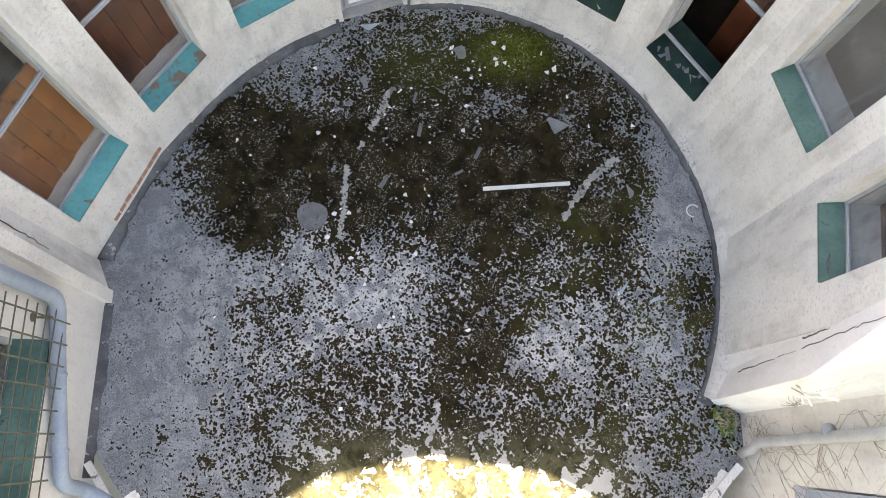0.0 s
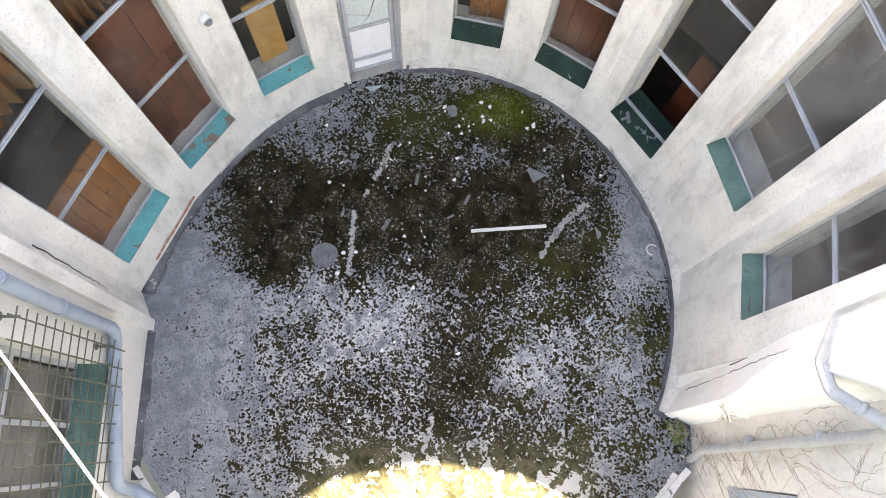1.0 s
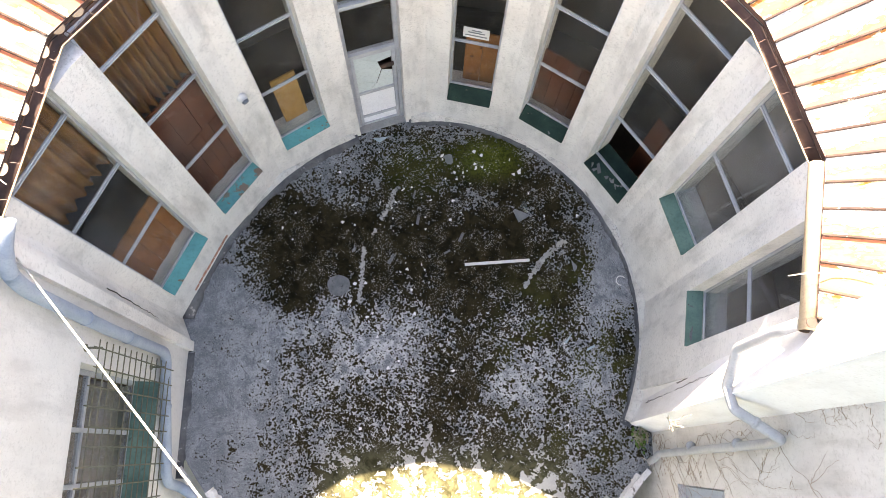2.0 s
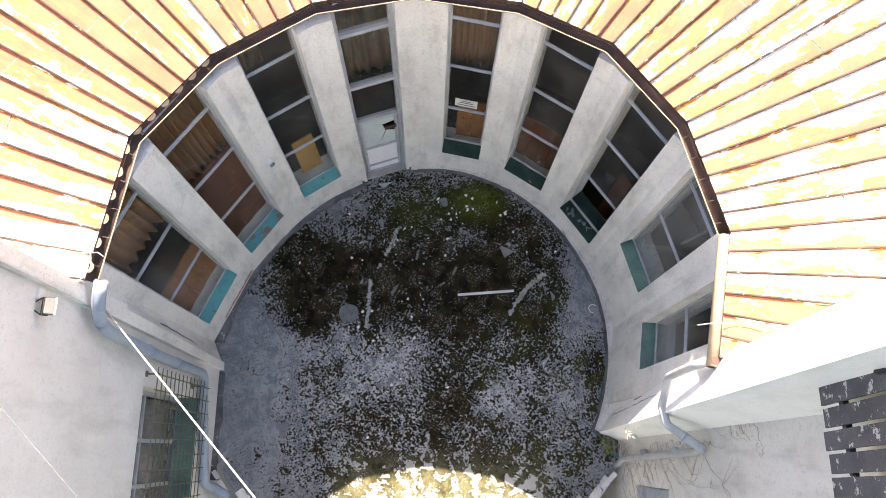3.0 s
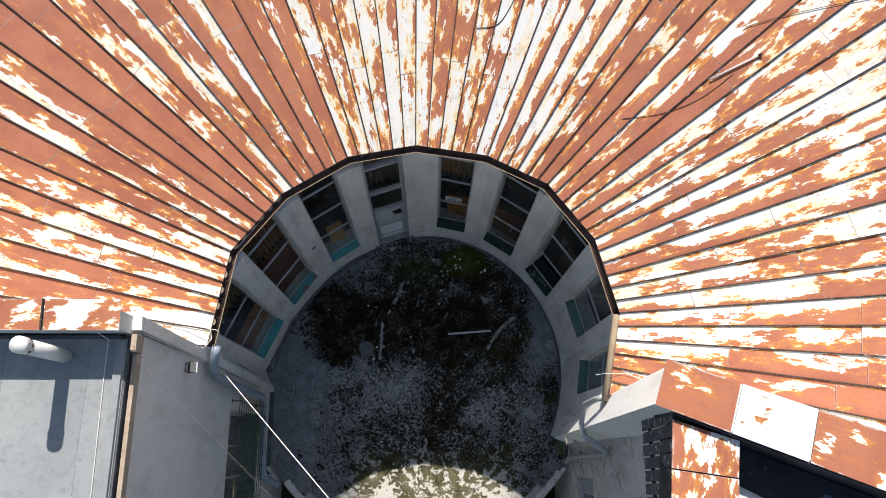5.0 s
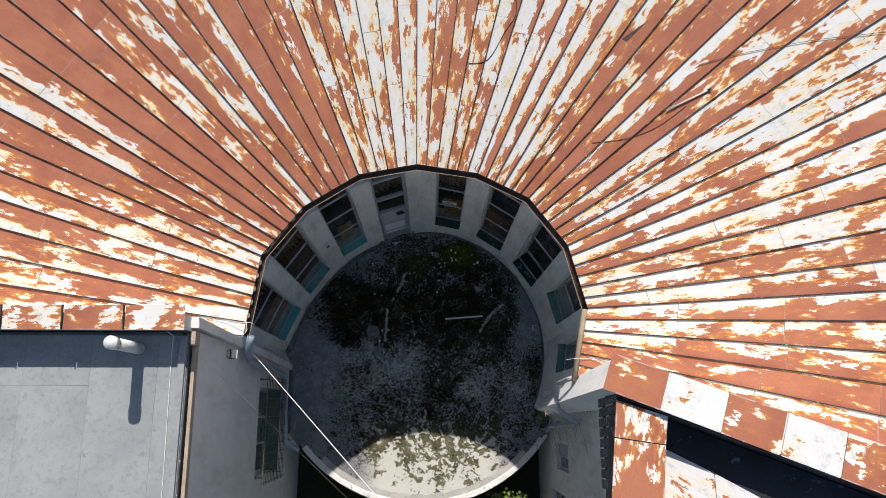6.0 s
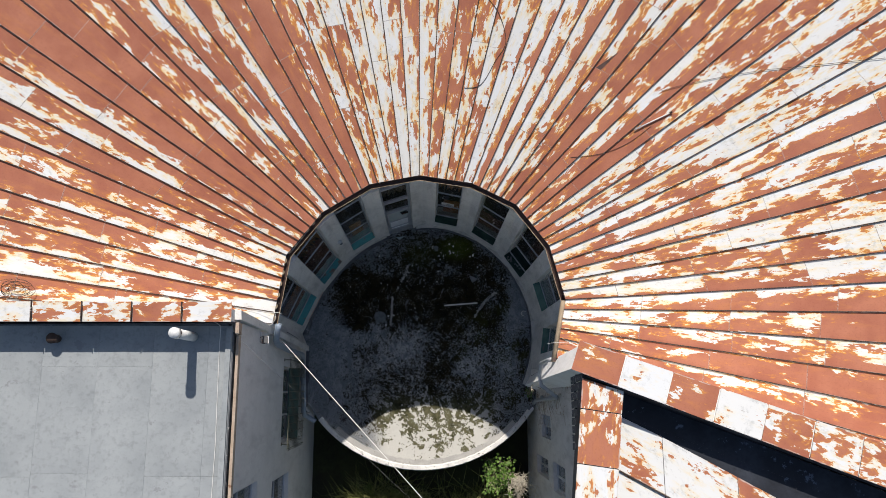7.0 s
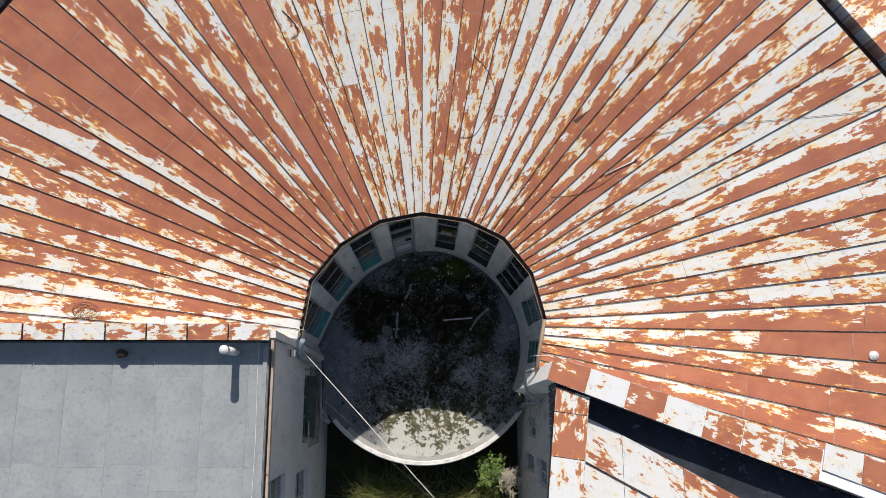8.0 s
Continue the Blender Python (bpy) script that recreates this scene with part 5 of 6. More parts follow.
def roof_z(x, y):
    """Height of the ring roof's sheets over a plan point."""
    az = math.degrees(math.atan2(y, x))
    if az < -90:
        az += 360
    k = max(0, min(8, sum(1 for turn in OUT_AZ if turn > az) - 1))
    lo, hi = 0.0, 1.0
    for _ in range(24):
        s = (lo + hi) / 2
        a, b = eave_point(k, 0, s), eave_point(k, 1, s)
        if (b.x - a.x) * (y - a.y) - (b.y - a.y) * (x - a.x) > 0:
            lo = s
        else:
            hi = s
    return eave_point(k, 0, s).z


def lying(pts, n=5, lift=0.02):
    """A smooth line laid on the ring roof through plan points."""
    out = []
    pts = [Vector((p[0], p[1], 0)) for p in pts]
    ext = [pts[0]] + pts + [pts[-1]]
    for a, b, c, d in zip(ext, ext[1:], ext[2:], ext[3:]):
        for i in range(n):
            t = i / n
            out.append(0.5 * ((2 * b) + (c - a) * t + (2 * a - 5 * b + 4 * c - d) * t * t + (3 * b - a - 3 * c + d) * t ** 3))
    out.append(pts[-1])
    return [Vector((q.x, q.y, roof_z(q.x, q.y) + lift)) for q in out]


cable("roof_cable", lying([(1.27, 7.13), (1.68, 6.69), (1.87, 6.05), (1.64, 5.63), (1.32, 5.13), (0.95, 5.06)], lift=0.012), 0.006, DARK_IRON, "loose dark cable looping over the rusty roof")
cable("roof_cable", lying([(11.1, 5.16), (9.33, 5.11), (7.79, 5.08), (7.14, 5.06), (5.92, 4.93), (5.23, 4.8)], lift=0.022), 0.005, DARK_IRON, "thin dark cable lying across the roof seams")
cable("roof_cable", lying([(3.32, 3.48), (3.96, 3.52), (4.53, 3.71), (5.02, 4.05)], lift=0.012), 0.005, DARK_IRON, "short dark cable bent over the roof seams")
cable("roof_cable", lying([(-3.68, 8.1), (-3.4, 7.84), (-3.28, 7.57), (-3.47, 7.42)], lift=0.024), 0.011, DARK_IRON, "short hooked dark cable on the roof")
bm = bmesh.new()
p, q = lying([(4.67, 3.99), (5.39, 4.30)], 2, 0.035)[0], lying([(4.67, 3.99), (5.39, 4.30)], 2, 0.035)[-1]
rp = thing("roof_conduit", "white plastic conduit with a dark end on the roof", "conduit", "", (0, 0, 0))
tube(bm, [p, q], 0.015, 10)
part("conduit", bm, PVC, rp, "", True)
bm = bmesh.new()
tube(bm, [q, q + (q - p).normalized() * 0.06], 0.022, 10)
part("cap", bm, DARK_IRON, rp, "dark end cap", True)
# coil of wire lying by the coping
random.seed(9)
coil = thing("wire_coil", "tangled coil of thin wire lying on the white sheets", "wire", "", (-8.05, 0.36, roof_z(-8.05, 0.36) + 0.03))
for i in range(9):
    bm = bmesh.new()
    rx, ry, ph = random.uniform(0.12, 0.4), random.uniform(0.07, 0.2), random.uniform(0, 6.28)
    ox, oy = random.uniform(-0.12, 0.12), random.uniform(-0.04, 0.06)
    tube(bm, [(ox + rx * math.cos(ph + a * 0.35), oy + ry * math.sin(ph + a * 0.35), 0.03 * i * 0.3 + 0.02 * math.sin(a) - 0.27 * (ox + rx * math.cos(ph + a * 0.35)) + 0.02) for a in range(17)], 0.004, 4)
    part("loop", bm, DARK_IRON, coil)
# round white cover on the roof
bm = bmesh.new()
dish = Vector((10.42, -0.70, roof_z(10.42, -0.70) - 0.03))
tube(bm, [dish, dish + Vector((0, 0, 0.05)), dish + Vector((0, 0, 0.07))], 0.11, 24)
tagged(part("roof_hatch", bm, PVC, None, "", True), "round white cover on the rusty roof", "cover")

# ---- things on the flat roof ----
vent = thing("vent_pipe", "white plastic vent pipe with a perforated cap on the flat roof", "vent", "", (-4.12, -0.66, GREY_Z))
bm = bmesh.new()
tube(bm, [(0, 0, -0.02), (0, 0, 0.85)], 0.085, 18)
part("pipe", bm, PVC, vent, "", True)
bm = bmesh.new()
tube(bm, [(0, 0, 0.86), (0, 0, 0.98), (0, 0, 1.0)], 0.094, 18)
vent_cap = part("cap", bm, PVC, vent, "", True)
for i in range(8):
    bm = bmesh.new()
    a = i * 0.785
    box(bm, 0.092, 0.097, -0.014, 0.014, 0.875, 0.9, Matrix.Rotation(a, 4, "Z"))
    part("slot", bm, DARK_IRON, vent_cap)
bm = bmesh.new()
tube(bm, [(-6.55, -0.70, GREY_Z - 0.01), (-6.55, -0.70, GREY_Z + 0.16), (-6.55, -0.70, GREY_Z + 0.22)], 0.07, 12, True, 0.1)
tagged(part("roof_drain", bm, DARK_IRON, None, "", True), "small dark roof outlet on the grey felt", "drain")
cable("edge_cable", [(-3.62, -0.43, GREY_Z + 0.35), (-3.62, -0.47, GREY_Z + 0.03), (-3.63, -0.8, GREY_Z + 0.012), (-3.60, -2.6, GREY_Z + 0.012), (-3.64, -5.0, GREY_Z + 0.012), (-3.62, -8.8, GREY_Z + 0.012)], 0.006, WIRE_MAT, "pale cable lying along the flat roof's edge")

# ---- lamps on the walls ----
lamp = thing("floodlight", "small dark floodlight with a white front on the side wall", "floodlight", "", (LEFT_X, -0.585, 5.95))
TIP = pose(0.11, 0, 0, 0, 35, 0)
bm = bmesh.new()
box(bm, -0.045, 0.035, -0.07, 0.07, -0.05, 0.05, TIP, 0.012)
housing = part("housing", bm, WIRE_GREY, lamp)
bm = bmesh.new()
box(bm, 0.036, 0.05, -0.078, 0.078, -0.058, 0.062, TIP, 0.004)
part("front_glass", bm, PVC, housing, "pale glass front")
bm = bmesh.new()
for y in (-0.078, 0.078):
    tube(bm, [(0.0, y * 0.5, 0.03), (0.06, y, 0.03), (0.11, y, 0.0)], 0.006, 6)
tube(bm, [(0.06, -0.078, 0.03), (0.06, 0.078, 0.03)], 0.006, 6)
part("bracket", bm, DARK_IRON, lamp)
bm = bmesh.new()
box(bm, 0.0, 0.035, -0.05, 0.05, -0.04, 0.05, None, 0.006)
tagged(part("junction_box", bm, PLASTER_SIDE), "small painted junction box on the side wall", "box").location = (LEFT_X, -0.47, 5.95)
al = thing("wall_lamp", "small white round lamp on the plaster pier", "lamp", "", pol(3.0, 135.1, 2.8))
m = Matrix.Rotation(radians(135.1), 4, "Z")
bm = bmesh.new()
tube(bm, [m @ Vector((0.09, 0, 0)), m @ Vector((0.03, 0, 0)), m @ Vector((0.005, 0, 0))], 0.07, 16, True, 0.05)
part("base", bm, PVC, al, "", True)
bm = bmesh.new()
tube(bm, [m @ Vector((0.005, 0, 0)), m @ Vector((-0.02, 0, -0.01)), m @ Vector((-0.03, 0, -0.015))], 0.046, 14, True, 0.03)
part("lens", bm, SLATE, al, "grey ribbed lens", True)

# ---- paper notice behind the glass ----
foot, u, o, _ = bay_axes(4)
x0 = (on_face(4, OPEN[4][0]) - foot).dot(u)
note = thing("notice", "small white printed notice on the window pane", "notice", "", (0, 0, 0))
m = bay_matrix(4)
bm = bmesh.new()
box(bm, x0 + 0.14, x0 + 0.48, 0.150, 0.153, 2.44, 2.66, m)
part("paper", bm, PVC, note)
for xa, xb, z in ((0.25, 0.38, 2.605), (0.20, 0.42, 2.56), (0.17, 0.45, 2.495)):
    bm = bmesh.new()
    box(bm, x0 + xa, x0 + xb, 0.1465, 0.1495, z - 0.011, z + 0.011, m)
    part("text_bar", bm, SLATE, note, "line of dark print")


cable("loose_wire", [(-3.81, -0.03, 5.56), (-3.74, 0.06, 5.56), (-3.53, 0.07, 5.56), (-3.25, 0.02, 5.56), (-3.08, 0.03, 5.56), (-3.02, -0.01, 5.56)], 0.005, WIRE_MAT, "loose pale wire bent over the roof's end")
cable("loose_wire", [(-3.19, 0.1, 5.5), (-3.15, -0.1, 5.5), (-3.23, -0.22, 5.5), (-3.41, -0.31, 5.5)], 0.005, WIRE_MAT, "loose pale wire hanging into the gutter's end")
cable("loose_wire", [(2.74, -0.63, 5.47), (2.90, -0.61, 5.48)] + lying([(3.08, -0.61), (3.2, -0.62), (3.34, -0.67)], lift=0.035), 0.004, WIRE_MAT, "thin pale wire lying over the tan gutter pipe")

# ---- shards and litter on the terrace ----
def shard_mesh(name, seed, size, mt, thick=0.006, sides=5, long=1.0):
    rnd = random.Random(seed)
    bm = bmesh.new()
    a = sorted(rnd.uniform(0, 6.283) for _ in range(sides))
    prism(bm, [(size * long * rnd.uniform(0.6, 1.0) * math.cos(t), size * rnd.uniform(0.6, 1.0) * math.sin(t)) for t in a], 0.0, thick)
    return mesh_of(bm, name, mt)


def lay(name, me, x, y, turn, label, category, group, z=0.004, tip=4.0):
    ob = new(name, me)
    ob.matrix_world = ON_TERRACE @ pose(x, y, z, random.uniform(-tip, tip), random.uniform(-tip, tip), turn)
    return tagged(ob, label, category, group)


random.seed(31)
GL = [(1.66, 1.84, 0.20, 20), (1.52, 1.66, 0.15, 70), (-0.82, 3.14, 0.13, 10), (-0.70, 3.0, 0.16, 40), (-0.75, 2.18, 0.10, 100), (2.27, 0.83, 0.11, 30), (2.17, -0.26, 0.12, 60), (2.5, -0.4, 0.10, 15), (0.4, 2.6, 0.11, 80), (0.2, 2.75, 0.13, 10)]
for i, (x, y, r, a) in enumerate(GL):
    lay("glass_shard", shard_mesh("glass_shard", 50 + i, r, PALE_SHARD if i in (2, 3, 6, 7) else GLASS_SHARD if i in (0, 9) else SLATE, 0.006, 4 + i % 3), x, y, a, "flat grey-blue shard of broken glass on the moss", "shard", "glass shards on the terrace")
SL = [(-0.09, 1.57, 0.10, 80), (0.58, 1.29, 0.10, 65), (0.48, -0.01, 0.10, -12), (-0.49, 0.93, 0.11, 60), (0.36, 1.05, 0.07, 30), (-0.15, 2.0, 0.07, 75)]
for i, (x, y, r, a) in enumerate(SL):
    bm = bmesh.new()
    box(bm, -r * 0.8, r * 0.8, -r * 0.22, r * 0.22, 0, 0.012, None, 0.003)
    ob = lay("wood_chip", mesh_of(bm, "wood_chip", OLD_PATCH), x, y, a, "small grey slip of weathered board on the moss", "debris", "grey slips on the terrace")
flakes = [shard_mesh("paint_flake", 200 + i, 1.0, FLAKE, 0.12, 4 + i % 3, 1.3) for i in range(8)]
spots = []
for i in range(120):
    if i < 22:
        x, y = random.gauss(1.0, 0.42), random.gauss(2.55, 0.2)
    elif i < 70:
        x, y = random.gauss(-0.6, 0.9), random.gauss(1.4, 0.7)
    else:
        x, y = random.uniform(-2.6, 2.9), random.uniform(-1.8, 2.9)
    if math.hypot(x, y) > 2.95:
        continue
    spots.append((x, y))
for i, (x, y) in enumerate(spots):
    sz = random.choice((0.012, 0.014, 0.018, 0.022, 0.028, 0.034)) + (0.018 if i < 12 and i % 2 else 0)
    ob = new("paint_flake", flakes[i % 8])
    ob.matrix_world = ON_TERRACE @ pose(x, y, 0.003, random.uniform(-8, 8), random.uniform(-8, 8), random.uniform(0, 360)) @ Matrix.Scale(sz, 4)
    tagged(ob, "white paint flake fallen on the moss", "debris", "paint flakes on the terrace")
bm = bmesh.new()
box(bm, -0.5, 0.5, -0.021, 0.021, 0.0, 0.03, None, 0.006)
box(bm, -0.49, 0.49, -0.004, 0.004, 0.0295, 0.034)
ob = part("plastic_strip", bm, PVC)
ob.matrix_world = ON_TERRACE @ pose(1.13, 0.89, 0.006, 0, 0, 4.6)
tagged(ob, "long white plastic strip lying on the black moss", "strip")
bm = bmesh.new()
tube(bm, [(0.0 + 0.07 * math.cos(a * 0.3), 0.07 * math.sin(a * 0.3), 0.012) for a in range(2, 17)], 0.008, 6)
ob = part("wire_hook", bm, WIRE_MAT, None, "", True)
ob.location = ON_TERRACE @ Vector((3.02, 0.62, 0.0))
tagged(ob, "small bent white wire on the terrace", "wire")
# round patch and the pale seams of mortar
bm = bmesh.new()
prism(bm, [(0.165 * (1 + 0.06 * math.sin(3 * a)) * math.cos(a), 0.165 * (1 + 0.05 * math.cos(2 * a)) * math.sin(a)) for a in [6.2832 * i / 28 for i in range(28)]], 0.0, 0.008)
ob = structure("mortar_patch", bm, OLD_PATCH, "round grey mortar patch in the terrace floor", "patch")
ob.location = ON_TERRACE @ Vector((-1.28, 0.51, 0.0005))


def mortar_seam(pts, w, seed):
    rnd = random.Random(seed)
    fine = []
    pts = [Vector((p[0], p[1], 0)) for p in pts]
    for a, b in zip(pts, pts[1:]):
        n = max(4, int((b - a).length / 0.018))
        for i in range(n):
            fine.append(a.lerp(b, i / n) + Vector((rnd.gauss(0, 0.008), rnd.gauss(0, 0.008), 0)))
    fine.append(pts[-1])
    lt, rt = [], []
    for i, p in enumerate(fine):
        d = (fine[min(i + 1, len(fine) - 1)] - fine[max(i - 1, 0)]).normalized()
        s = Vector((-d.y, d.x, 0))
        k = w * (0.25 if i in (0, len(fine) - 1) else 1.0)
        lt.append(p + s * k * rnd.uniform(0.15, 1.1))
        rt.append(p - s * k * rnd.uniform(0.15, 1.1))
    bm = bmesh.new()
    a = [bm.verts.new((p.x, p.y, 0.007)) for p in lt]
    b = [bm.verts.new((p.x, p.y, 0.007)) for p in rt]
    c = [bm.verts.new((p.x, p.y, 0.0008)) for p in lt]
    e = [bm.verts.new((p.x, p.y, 0.0008)) for p in rt]
    for i in range(len(a) - 1):
        bm.faces.new((a[i], b[i], b[i + 1], a[i + 1]))
        bm.faces.new((c[i], a[i], a[i + 1], c[i + 1]))
        bm.faces.new((b[i], e[i], e[i + 1], b[i + 1]))
    bmesh.ops.recalc_face_normals(bm, faces=bm.faces)
    bm.transform(ON_TERRACE)
    return structure("mortar_seam", bm, MORTAR, "pale mortar repair along a crack in the terrace", "seam")


mortar_seam([(-0.45, 2.07), (-0.54, 1.81), (-0.67, 1.56)], 0.05, 1)
mortar_seam([(-0.74, 1.42), (-0.80, 1.32)], 0.035, 2)
mortar_seam([(-0.92, 1.12), (-0.93, 0.69), (-0.97, 0.25)], 0.045, 3)
mortar_seam([(-0.99, 0.05), (-1.02, -0.23)], 0.03, 4)
mortar_seam([(2.2, 1.27), (1.89, 1.0), (1.68, 0.75), (1.54, 0.48)], 0.055, 5)
mortar_seam([(0.14, -1.5), (0.11, -1.65), (0.02, -1.96)], 0.05, 6)


def plank(x0, y0, x1, y1, z, w, label):
    bm = bmesh.new()
    ln = math.hypot(x1 - x0, y1 - y0)
    box(bm, 0, ln, -w / 2, w / 2, 0, 0.03, None, 0.005)
    ob = part("plank", bm, RIM)
    ob.matrix_world = pose(x0, y0, z + FLOOR_Z, 0, 0, math.degrees(math.atan2(y1 - y0, x1 - x0)))
    return tagged(ob, label, "plank")


plank(-3.30, -2.12, -3.02, -2.50, 0.062, 0.07, "pale weathered plank lying at the terrace edge")
plank(2.80, -2.50, 3.16, -2.14, 0.062, 0.08, "pale weathered plank lying on the terrace kerb")


# ---- plants ----
def leaf_quad(bm, c, s, rnd):
    d = Vector((rnd.uniform(-1, 1), rnd.uniform(-1, 1), rnd.uniform(-0.4, 0.5))).normalized()
    n = Vector((rnd.uniform(-0.6, 0.6), rnd.uniform(-0.6, 0.6), 1)).normalized()
    w = d.cross(n).normalized() * s * 0.45
    mid = c + d * s * 0.5 - n * s * 0.08
    vs = [bm.verts.new(q) for q in (c, mid + w, c + d * s, mid - w)]
    bm.faces.new(vs)


def shrub(name, at, height, spread, leaves, size, label, seed, bare=False):
    rnd = random.Random(seed)
    sh = thing(name, label, "shrub", "", at)
    bw, bl = bmesh.new(), bmesh.new()
    tips = []
    for i in range(18 if not bare else 56):
        a = rnd.uniform(0, 6.283)
        r = spread * rnd.uniform(0.3, 1.0)
        end = Vector((r * math.cos(a), r * math.sin(a), height * rnd.uniform(0.55, 1.05)))
        mid = Vector((end.x * 0.3, end.y * 0.3, end.z * 0.55)) + Vector((rnd.uniform(-0.1, 0.1), rnd.uniform(-0.1, 0.1), 0))
        pts = [Vector((0, 0, -0.03)), mid * 0.5, mid, (mid + end) / 2 + Vector((0, 0, 0.08)), end]
        tube(bw, pts, 0.014, 5, True, 0.003)
        for j in range(4 if not bare else 6):
            p = mid.lerp(end, rnd.uniform(0.1, 1.0))
            q = p + Vector((rnd.uniform(-0.4, 0.4), rnd.uniform(-0.4, 0.4), rnd.uniform(0.0, 0.4))) * spread
            tube(bw, [p, (p + q) / 2 + Vector((0.02, 0.02, 0.03)), q], 0.009 if bare else 0.005, 4, True, 0.002)
            tips.append((p, q))
    for i in range(leaves):
        p, q = rnd.choice(tips)
        leaf_quad(bl, p.lerp(q, rnd.random()) + Vector((rnd.gauss(0, 0.05), rnd.gauss(0, 0.05), rnd.gauss(0, 0.04))), size * rnd.uniform(0.6, 1.2), rnd)
    part("branches", bw, PALE_TWIG if bare else TWIG, sh)
    if leaves:
        part("foliage", bl, LEAF, sh)
    else:
        bl.free()
    return sh


shrub("shrub", (2.15, -4.05, PIT_Z), 2.6, 0.72, 560, 0.085, "leafy green shrub growing in the lower yard", 71)
shrub("dry_shrub", (2.70, -4.25, PIT_Z), 3.1, 0.46, 0, 0.1, "bare tangled dry bush beside the wall", 72, True)
shrub("weed", (3.07, -1.70, FLOOR_Z - 0.01), 0.10, 0.13, 70, 0.055, "small green weed in the corner of the terrace", 73)


def grass(name, cx, cy, rx, ry, n, h, seed, label):
    rnd = random.Random(seed)
    bm = bmesh.new()
    for i in range(n):
        x, y = rnd.gauss(cx, rx), rnd.gauss(cy, ry)
        if not (LEFT_X + 0.1 < x < RIGHT_X - 0.1 and y < -3.9):
            continue
        d = Vector((rnd.gauss(0, 0.5), rnd.gauss(0, 0.5), 1.0)).normalized()
        ln = h * rnd.uniform(0.4, 1.2)
        s = Vector((rnd.uniform(-1, 1), rnd.uniform(-1, 1), 0)).normalized() * 0.007
        b0 = Vector((x, y, PIT_Z - 0.01))
        m1 = b0 + d * ln * 0.6
        tip = b0 + d * ln + Vector((d.x, d.y, -0.3)) * ln * 0.25
        v = [bm.verts.new(q) for q in (b0 - s, b0 + s, m1 + s * 0.8, m1 - s * 0.8, tip)]
        bm.faces.new(v[:4])
        bm.faces.new((v[3], v[2], v[4]))
    return tagged(part(name, bm, GRASS), label, "grass", "", "stuff")


grass("grass", -1.0, -5.15, 0.62, 0.26, 2600, 1.35, 81, "dry and green grass tufts in the lower yard")
grass("grass", 1.8, -5.2, 0.6, 0.3, 1200, 1.4, 82, "dry and green grass tufts in the lower yard")


def vine(pts_list, label):
    v = thing("vine", label, "vine", "", (0, 0, 0))
    for pts in pts_list:
        bm = bmesh.new()
        tube(bm, pts, 0.0028, 4, True, 0.001)
        part("stem", bm, VINE, v)
    return v


random.seed(55)
stems = []


def creep(start, flat, n, ln, lo, hi):
    """A wandering stem on a wall, with side shoots; flat is the axis (0 or 1) across the wall that stays put."""
    al = 1 - flat
    head = random.uniform(0, 6.283)
    pts = [Vector(start)]
    for j in range(n):
        head += random.gauss(0, 0.55)
        q = pts[-1].copy()
        q[al] += ln * 0.6 * math.cos(head)
        q.z += ln * (0.55 * math.sin(head) + 0.62)
        if not lo < q[al] < hi or q.z < 0.1:
            head += 2.2
            q = pts[-1].copy()
            q.z += ln * 0.5
        q[flat] = start[flat] - 0.01 * random.random()
        if flat == 1:
            q.y = -1.545 + 0.0265 * q.z - 0.36 * (q.x - 2.96) - 0.01 * random.random()
        pts.append(q)
    stems.append(pts)
    return pts


for i in range(13):
    main = creep((RIGHT_X - 0.006, -1.7 - abs(random.gauss(0, 0.3)), random.uniform(0.1, 1.6)), 0, random.randrange(14, 42), 0.1, -3.0, -1.66)
    for j in range(5):
        creep(random.choice(main[3:]), 0, random.randrange(5, 12), 0.07, -3.0, -1.66)
for i in range(2):
    main = creep((random.uniform(2.98, 3.2), -1.50, random.uniform(0.2, 1.8)), 1, 9, 0.06, 2.97, 3.22)
    for j in range(2):
        creep(random.choice(main[3:]), 1, 6, 0.05, 2.97, 3.22)
for i in range(4):
    main = creep((RIGHT_X - 0.006, random.uniform(-2.2, -1.7), random.uniform(2.6, 4.0)), 0, random.randrange(8, 22), 0.09, -2.6, -1.66)
    for j in range(4):
        creep(random.choice(main[3:]), 0, random.randrange(5, 12), 0.06, -2.6, -1.66)


def climb(way, fine=5):
    """A stem that follows a way up the wall, wandering a little between its turns."""
    pts = []
    for p, q in zip(way, way[1:]):
        for j in range(fine):
            f = j / fine
            pts.append(Vector((RIGHT_X - 0.008 - 0.006 * random.random(), p[0] + (q[0] - p[0]) * f + random.gauss(0, 0.012), p[1] + (q[1] - p[1]) * f + random.gauss(0, 0.02))))
    stems.append(pts)
    return pts


main = climb([(-1.62, 2.9), (-1.56, 3.4), (-1.54, 3.95), (-1.56, 4.35), (-1.54, 4.8), (-1.55, 5.05), (-1.52, 5.3)])
climb([(-1.55, 3.5), (-1.52, 3.95), (-1.53, 4.4), (-1.57, 4.7)])
climb([(-1.52, 5.28), (-1.60, 5.42), (-1.70, 5.40), (-1.78, 5.48), (-1.86, 5.42), (-1.78, 5.33), (-1.68, 5.36)])
climb([(-1.75, 3.9), (-1.70, 4.1), (-1.75, 4.24), (-1.78, 4.54), (-1.72, 4.6)])
climb([(-1.80, 3.6), (-1.81, 3.97), (-1.90, 3.95), (-2.0, 3.84), (-2.12, 3.6), (-2.22, 3.32)])
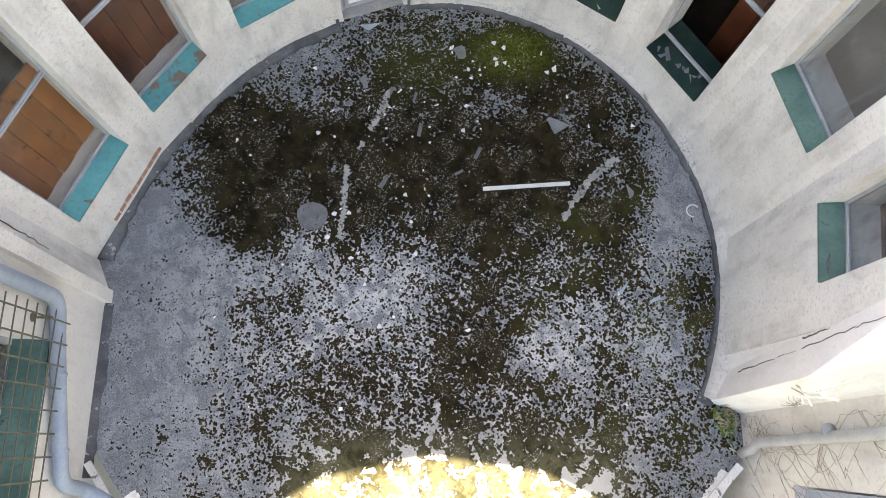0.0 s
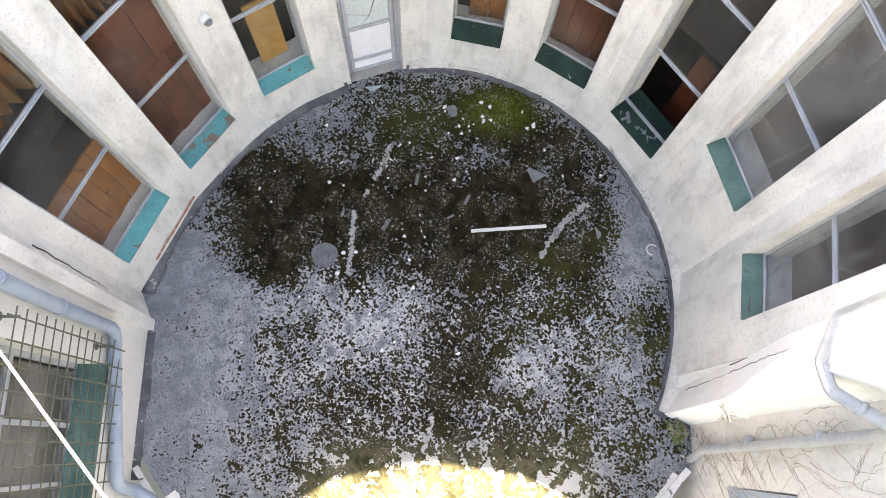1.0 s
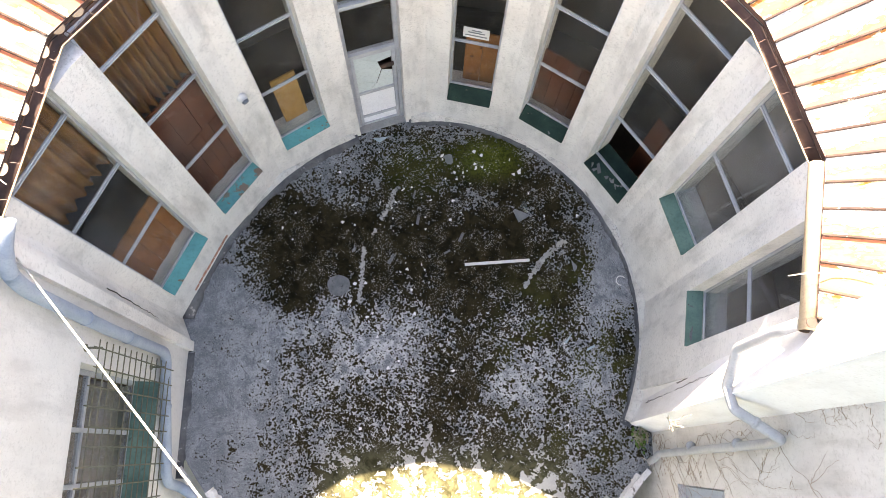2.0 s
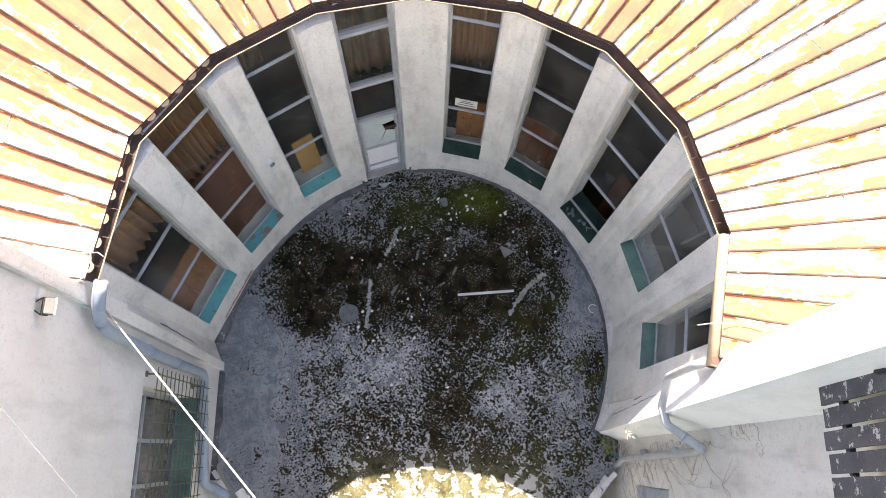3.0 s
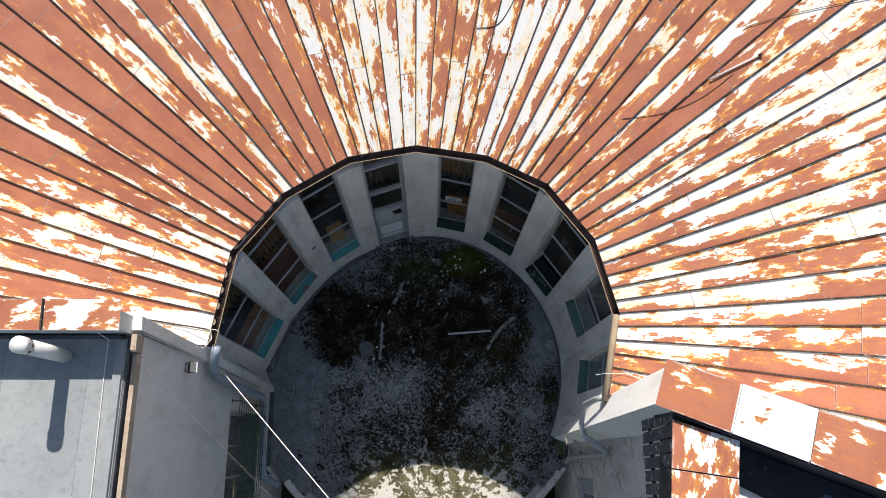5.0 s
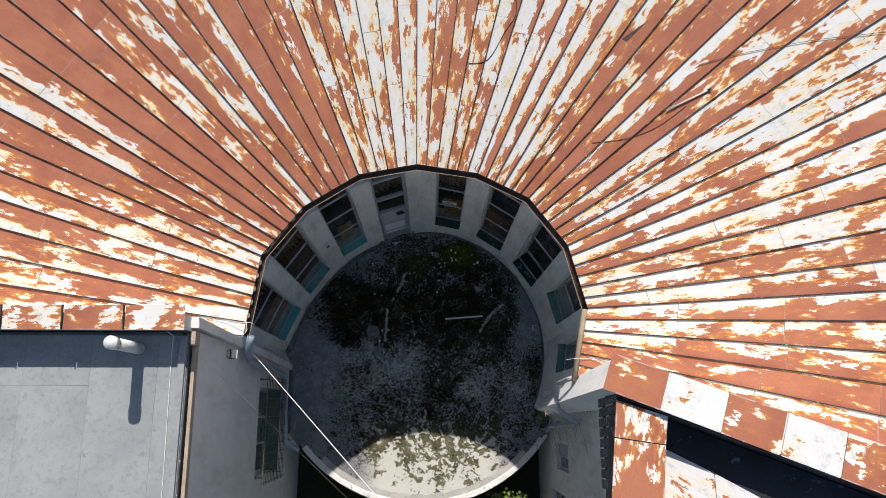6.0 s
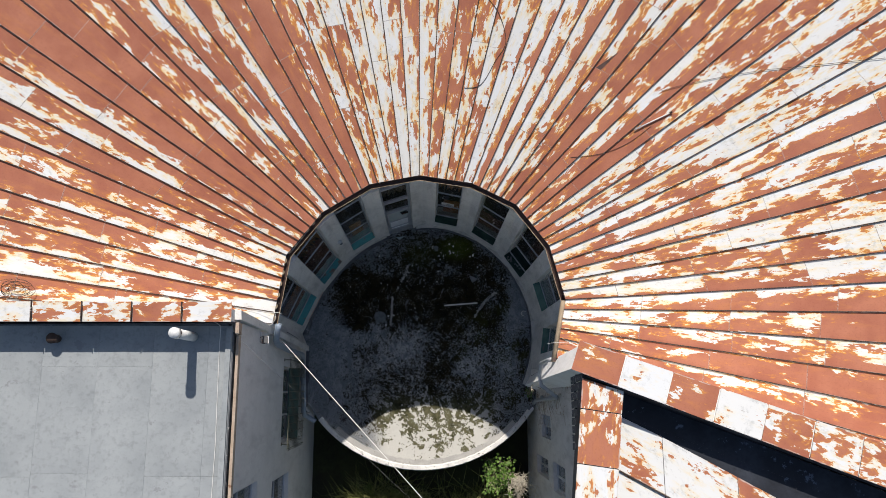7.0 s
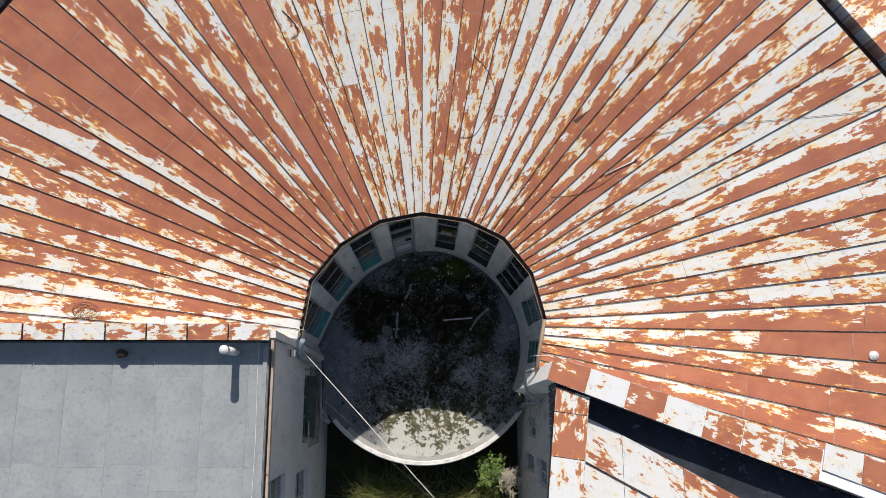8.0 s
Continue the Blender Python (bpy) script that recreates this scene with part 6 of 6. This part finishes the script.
for j in range(9):
    p = random.choice(main[4:])
    climb([(p.y, p.z), (p.y - random.uniform(0.03, 0.14), p.z + random.uniform(-0.15, 0.25)), (p.y - random.uniform(0.03, 0.2), p.z + random.uniform(0.0, 0.4))], 4)
vine(stems, "bare brown vine stems clinging to the plaster")


def loose_twig(name, pts, rad, label, seed):
    """A dry twig with a few side shoots."""
    rnd = random.Random(seed)
    tw = thing(name, label, "twig", "", pts[0])
    base = Vector(pts[0])
    pts = [Vector(p) - base for p in pts]
    bm = bmesh.new()
    tube(bm, rounded(pts, 0.1, 3), rad, 5, True, rad * 0.4)
    for i in range(5):
        k = rnd.randrange(1, len(pts))
        p = pts[k - 1].lerp(pts[k], rnd.random())
        d = (pts[k] - pts[k - 1]).normalized()
        tube(bm, [p, p + d * 0.09 + Vector((rnd.uniform(-0.07, 0.07), rnd.uniform(-0.07, 0.07), rnd.uniform(-0.03, 0.06)))], rad * 0.6, 4, True, rad * 0.3)
    part("stem", bm, PALE_TWIG, tw)
    return tw


loose_twig("dry_twig", [(2.89, -1.49, 2.1), (2.80, -1.57, 2.4), (2.75, -1.56, 2.8), (2.79, -1.52, 3.1)], 0.008, "pale sunlit dry vine twig sticking out from the wall", 5)
loose_twig("dry_twig", [(2.90, -1.50, 2.0), (2.84, -1.6, 2.35), (2.80, -1.62, 2.7)], 0.006, "pale dry vine twig sticking out from the wall", 6)
loose_twig("dry_twig", [(3.06, -1.97, 0.31), (3.13, -2.01, 0.34), (3.19, -2.09, 0.32)], 0.006, "short forked pale twig lying by the kerb", 7)


def crack(wall, pts, seed, w=0.009):
    """A wandering crack in the plaster, a thin dark groove edge."""
    rnd = random.Random(seed)
    fine = []
    pts = [Vector(p) for p in pts]
    for a, b in zip(pts, pts[1:]):
        for i in range(8):
            fine.append(a.lerp(b, i / 8) + Vector((0, rnd.gauss(0, 0.006), rnd.gauss(0, 0.02))))
    fine.append(pts[-1])
    bm = bmesh.new()
    tube(bm, fine, w, 4, True, w * 0.3)
    part("crack", bm, CRACK, bpy.data.objects[wall], "dark crack in the plaster")


crack("wall_parapet", [end_face(0.50 - 0.05 * z, z, 0.003) for z in (0.7, 1.1, 1.5, 1.9)], 3, 0.006)
crack("wall_parapet", [end_face(0.50 - 0.05 * z, z, 0.003) for z in (2.0, 2.5, 3.0, 3.3)], 12, 0.0045)
crack("wall_parapet", [end_face(0.30 - 0.05 * z, z, 0.003) for z in (1.9, 2.05, 2.2, 2.35)], 8, 0.008)
crack("wall_10", [(-3.405, -0.20, 2.9), (-3.398, -0.22, 2.3), (-3.393, -0.24, 1.8), (-3.388, -0.26, 1.4)], 4, 0.008)

# bricks showing where plaster has come off at the foot of the wall
random.seed(61)
for i in range(9):
    az = 158.0 + i * 1.9
    p = on_face(0, min(az, 178)) + Vector((0, 0, FLOOR_Z + 0.12 + 0.02 * random.random()))
    _, u, o, _ = bay_axes(0)
    bm = bmesh.new()
    m = Matrix(((u.x, o.x, 0, p.x), (u.y, o.y, 0, p.y), (0, 0, 1, p.z), (0, 0, 0, 1)))
    box(bm, -0.06, 0.04, -0.006, 0.02, 0.0, 0.055 + 0.02 * random.random(), m, 0.006)
    b = part("brick", bm, BRICK, bpy.data.objects["wall_1"])

# bits on the sills
random.seed(66)
for k, n, mt, nm, lb in ((5, 10, SLATE, "glass_shard", "grey glass shard lying on the green sill"), (6, 9, SLATE, "glass_shard", "dark glass shard lying on the green sill"), (5, 4, FLAKE, "paint_flake", "white paint flake on the green sill"), (8, 3, OLD_PATCH, "wood_chip", "small chip of wood lying on the green sill")):
    a0, a1, sill = OPEN[k]
    foot, u, o, _ = bay_axes(k)
    x0, x1 = (on_face(k, a0) - foot).dot(u), (on_face(k, a1) - foot).dot(u)
    for i in range(n):
        t, y = random.uniform(0.15, 0.85), random.uniform(0.03, 0.18)
        sz = random.uniform(0.03, 0.09) if mt is not FLAKE else 0.025
        me = shard_mesh(nm, 300 + 10 * k + i, sz * (0.5 if nm == "wood_chip" else 1.0), mt, 0.006, 4, 4.0 if nm == "wood_chip" else 1.4)
        ob = new(nm, me)
        p = foot + u * (x0 + (x1 - x0) * t) + o * y
        ob.matrix_world = Matrix.Translation((p.x, p.y, sill + 0.02 + y * 0.35 + 0.012)) @ Matrix.Rotation(math.atan2(u.y, u.x), 4, "Z") @ pose(0, 0, 0, 18, 0, random.uniform(0, 360))
        tagged(ob, lb, "shard" if mt is SLATE else "debris", "bits on the sills")
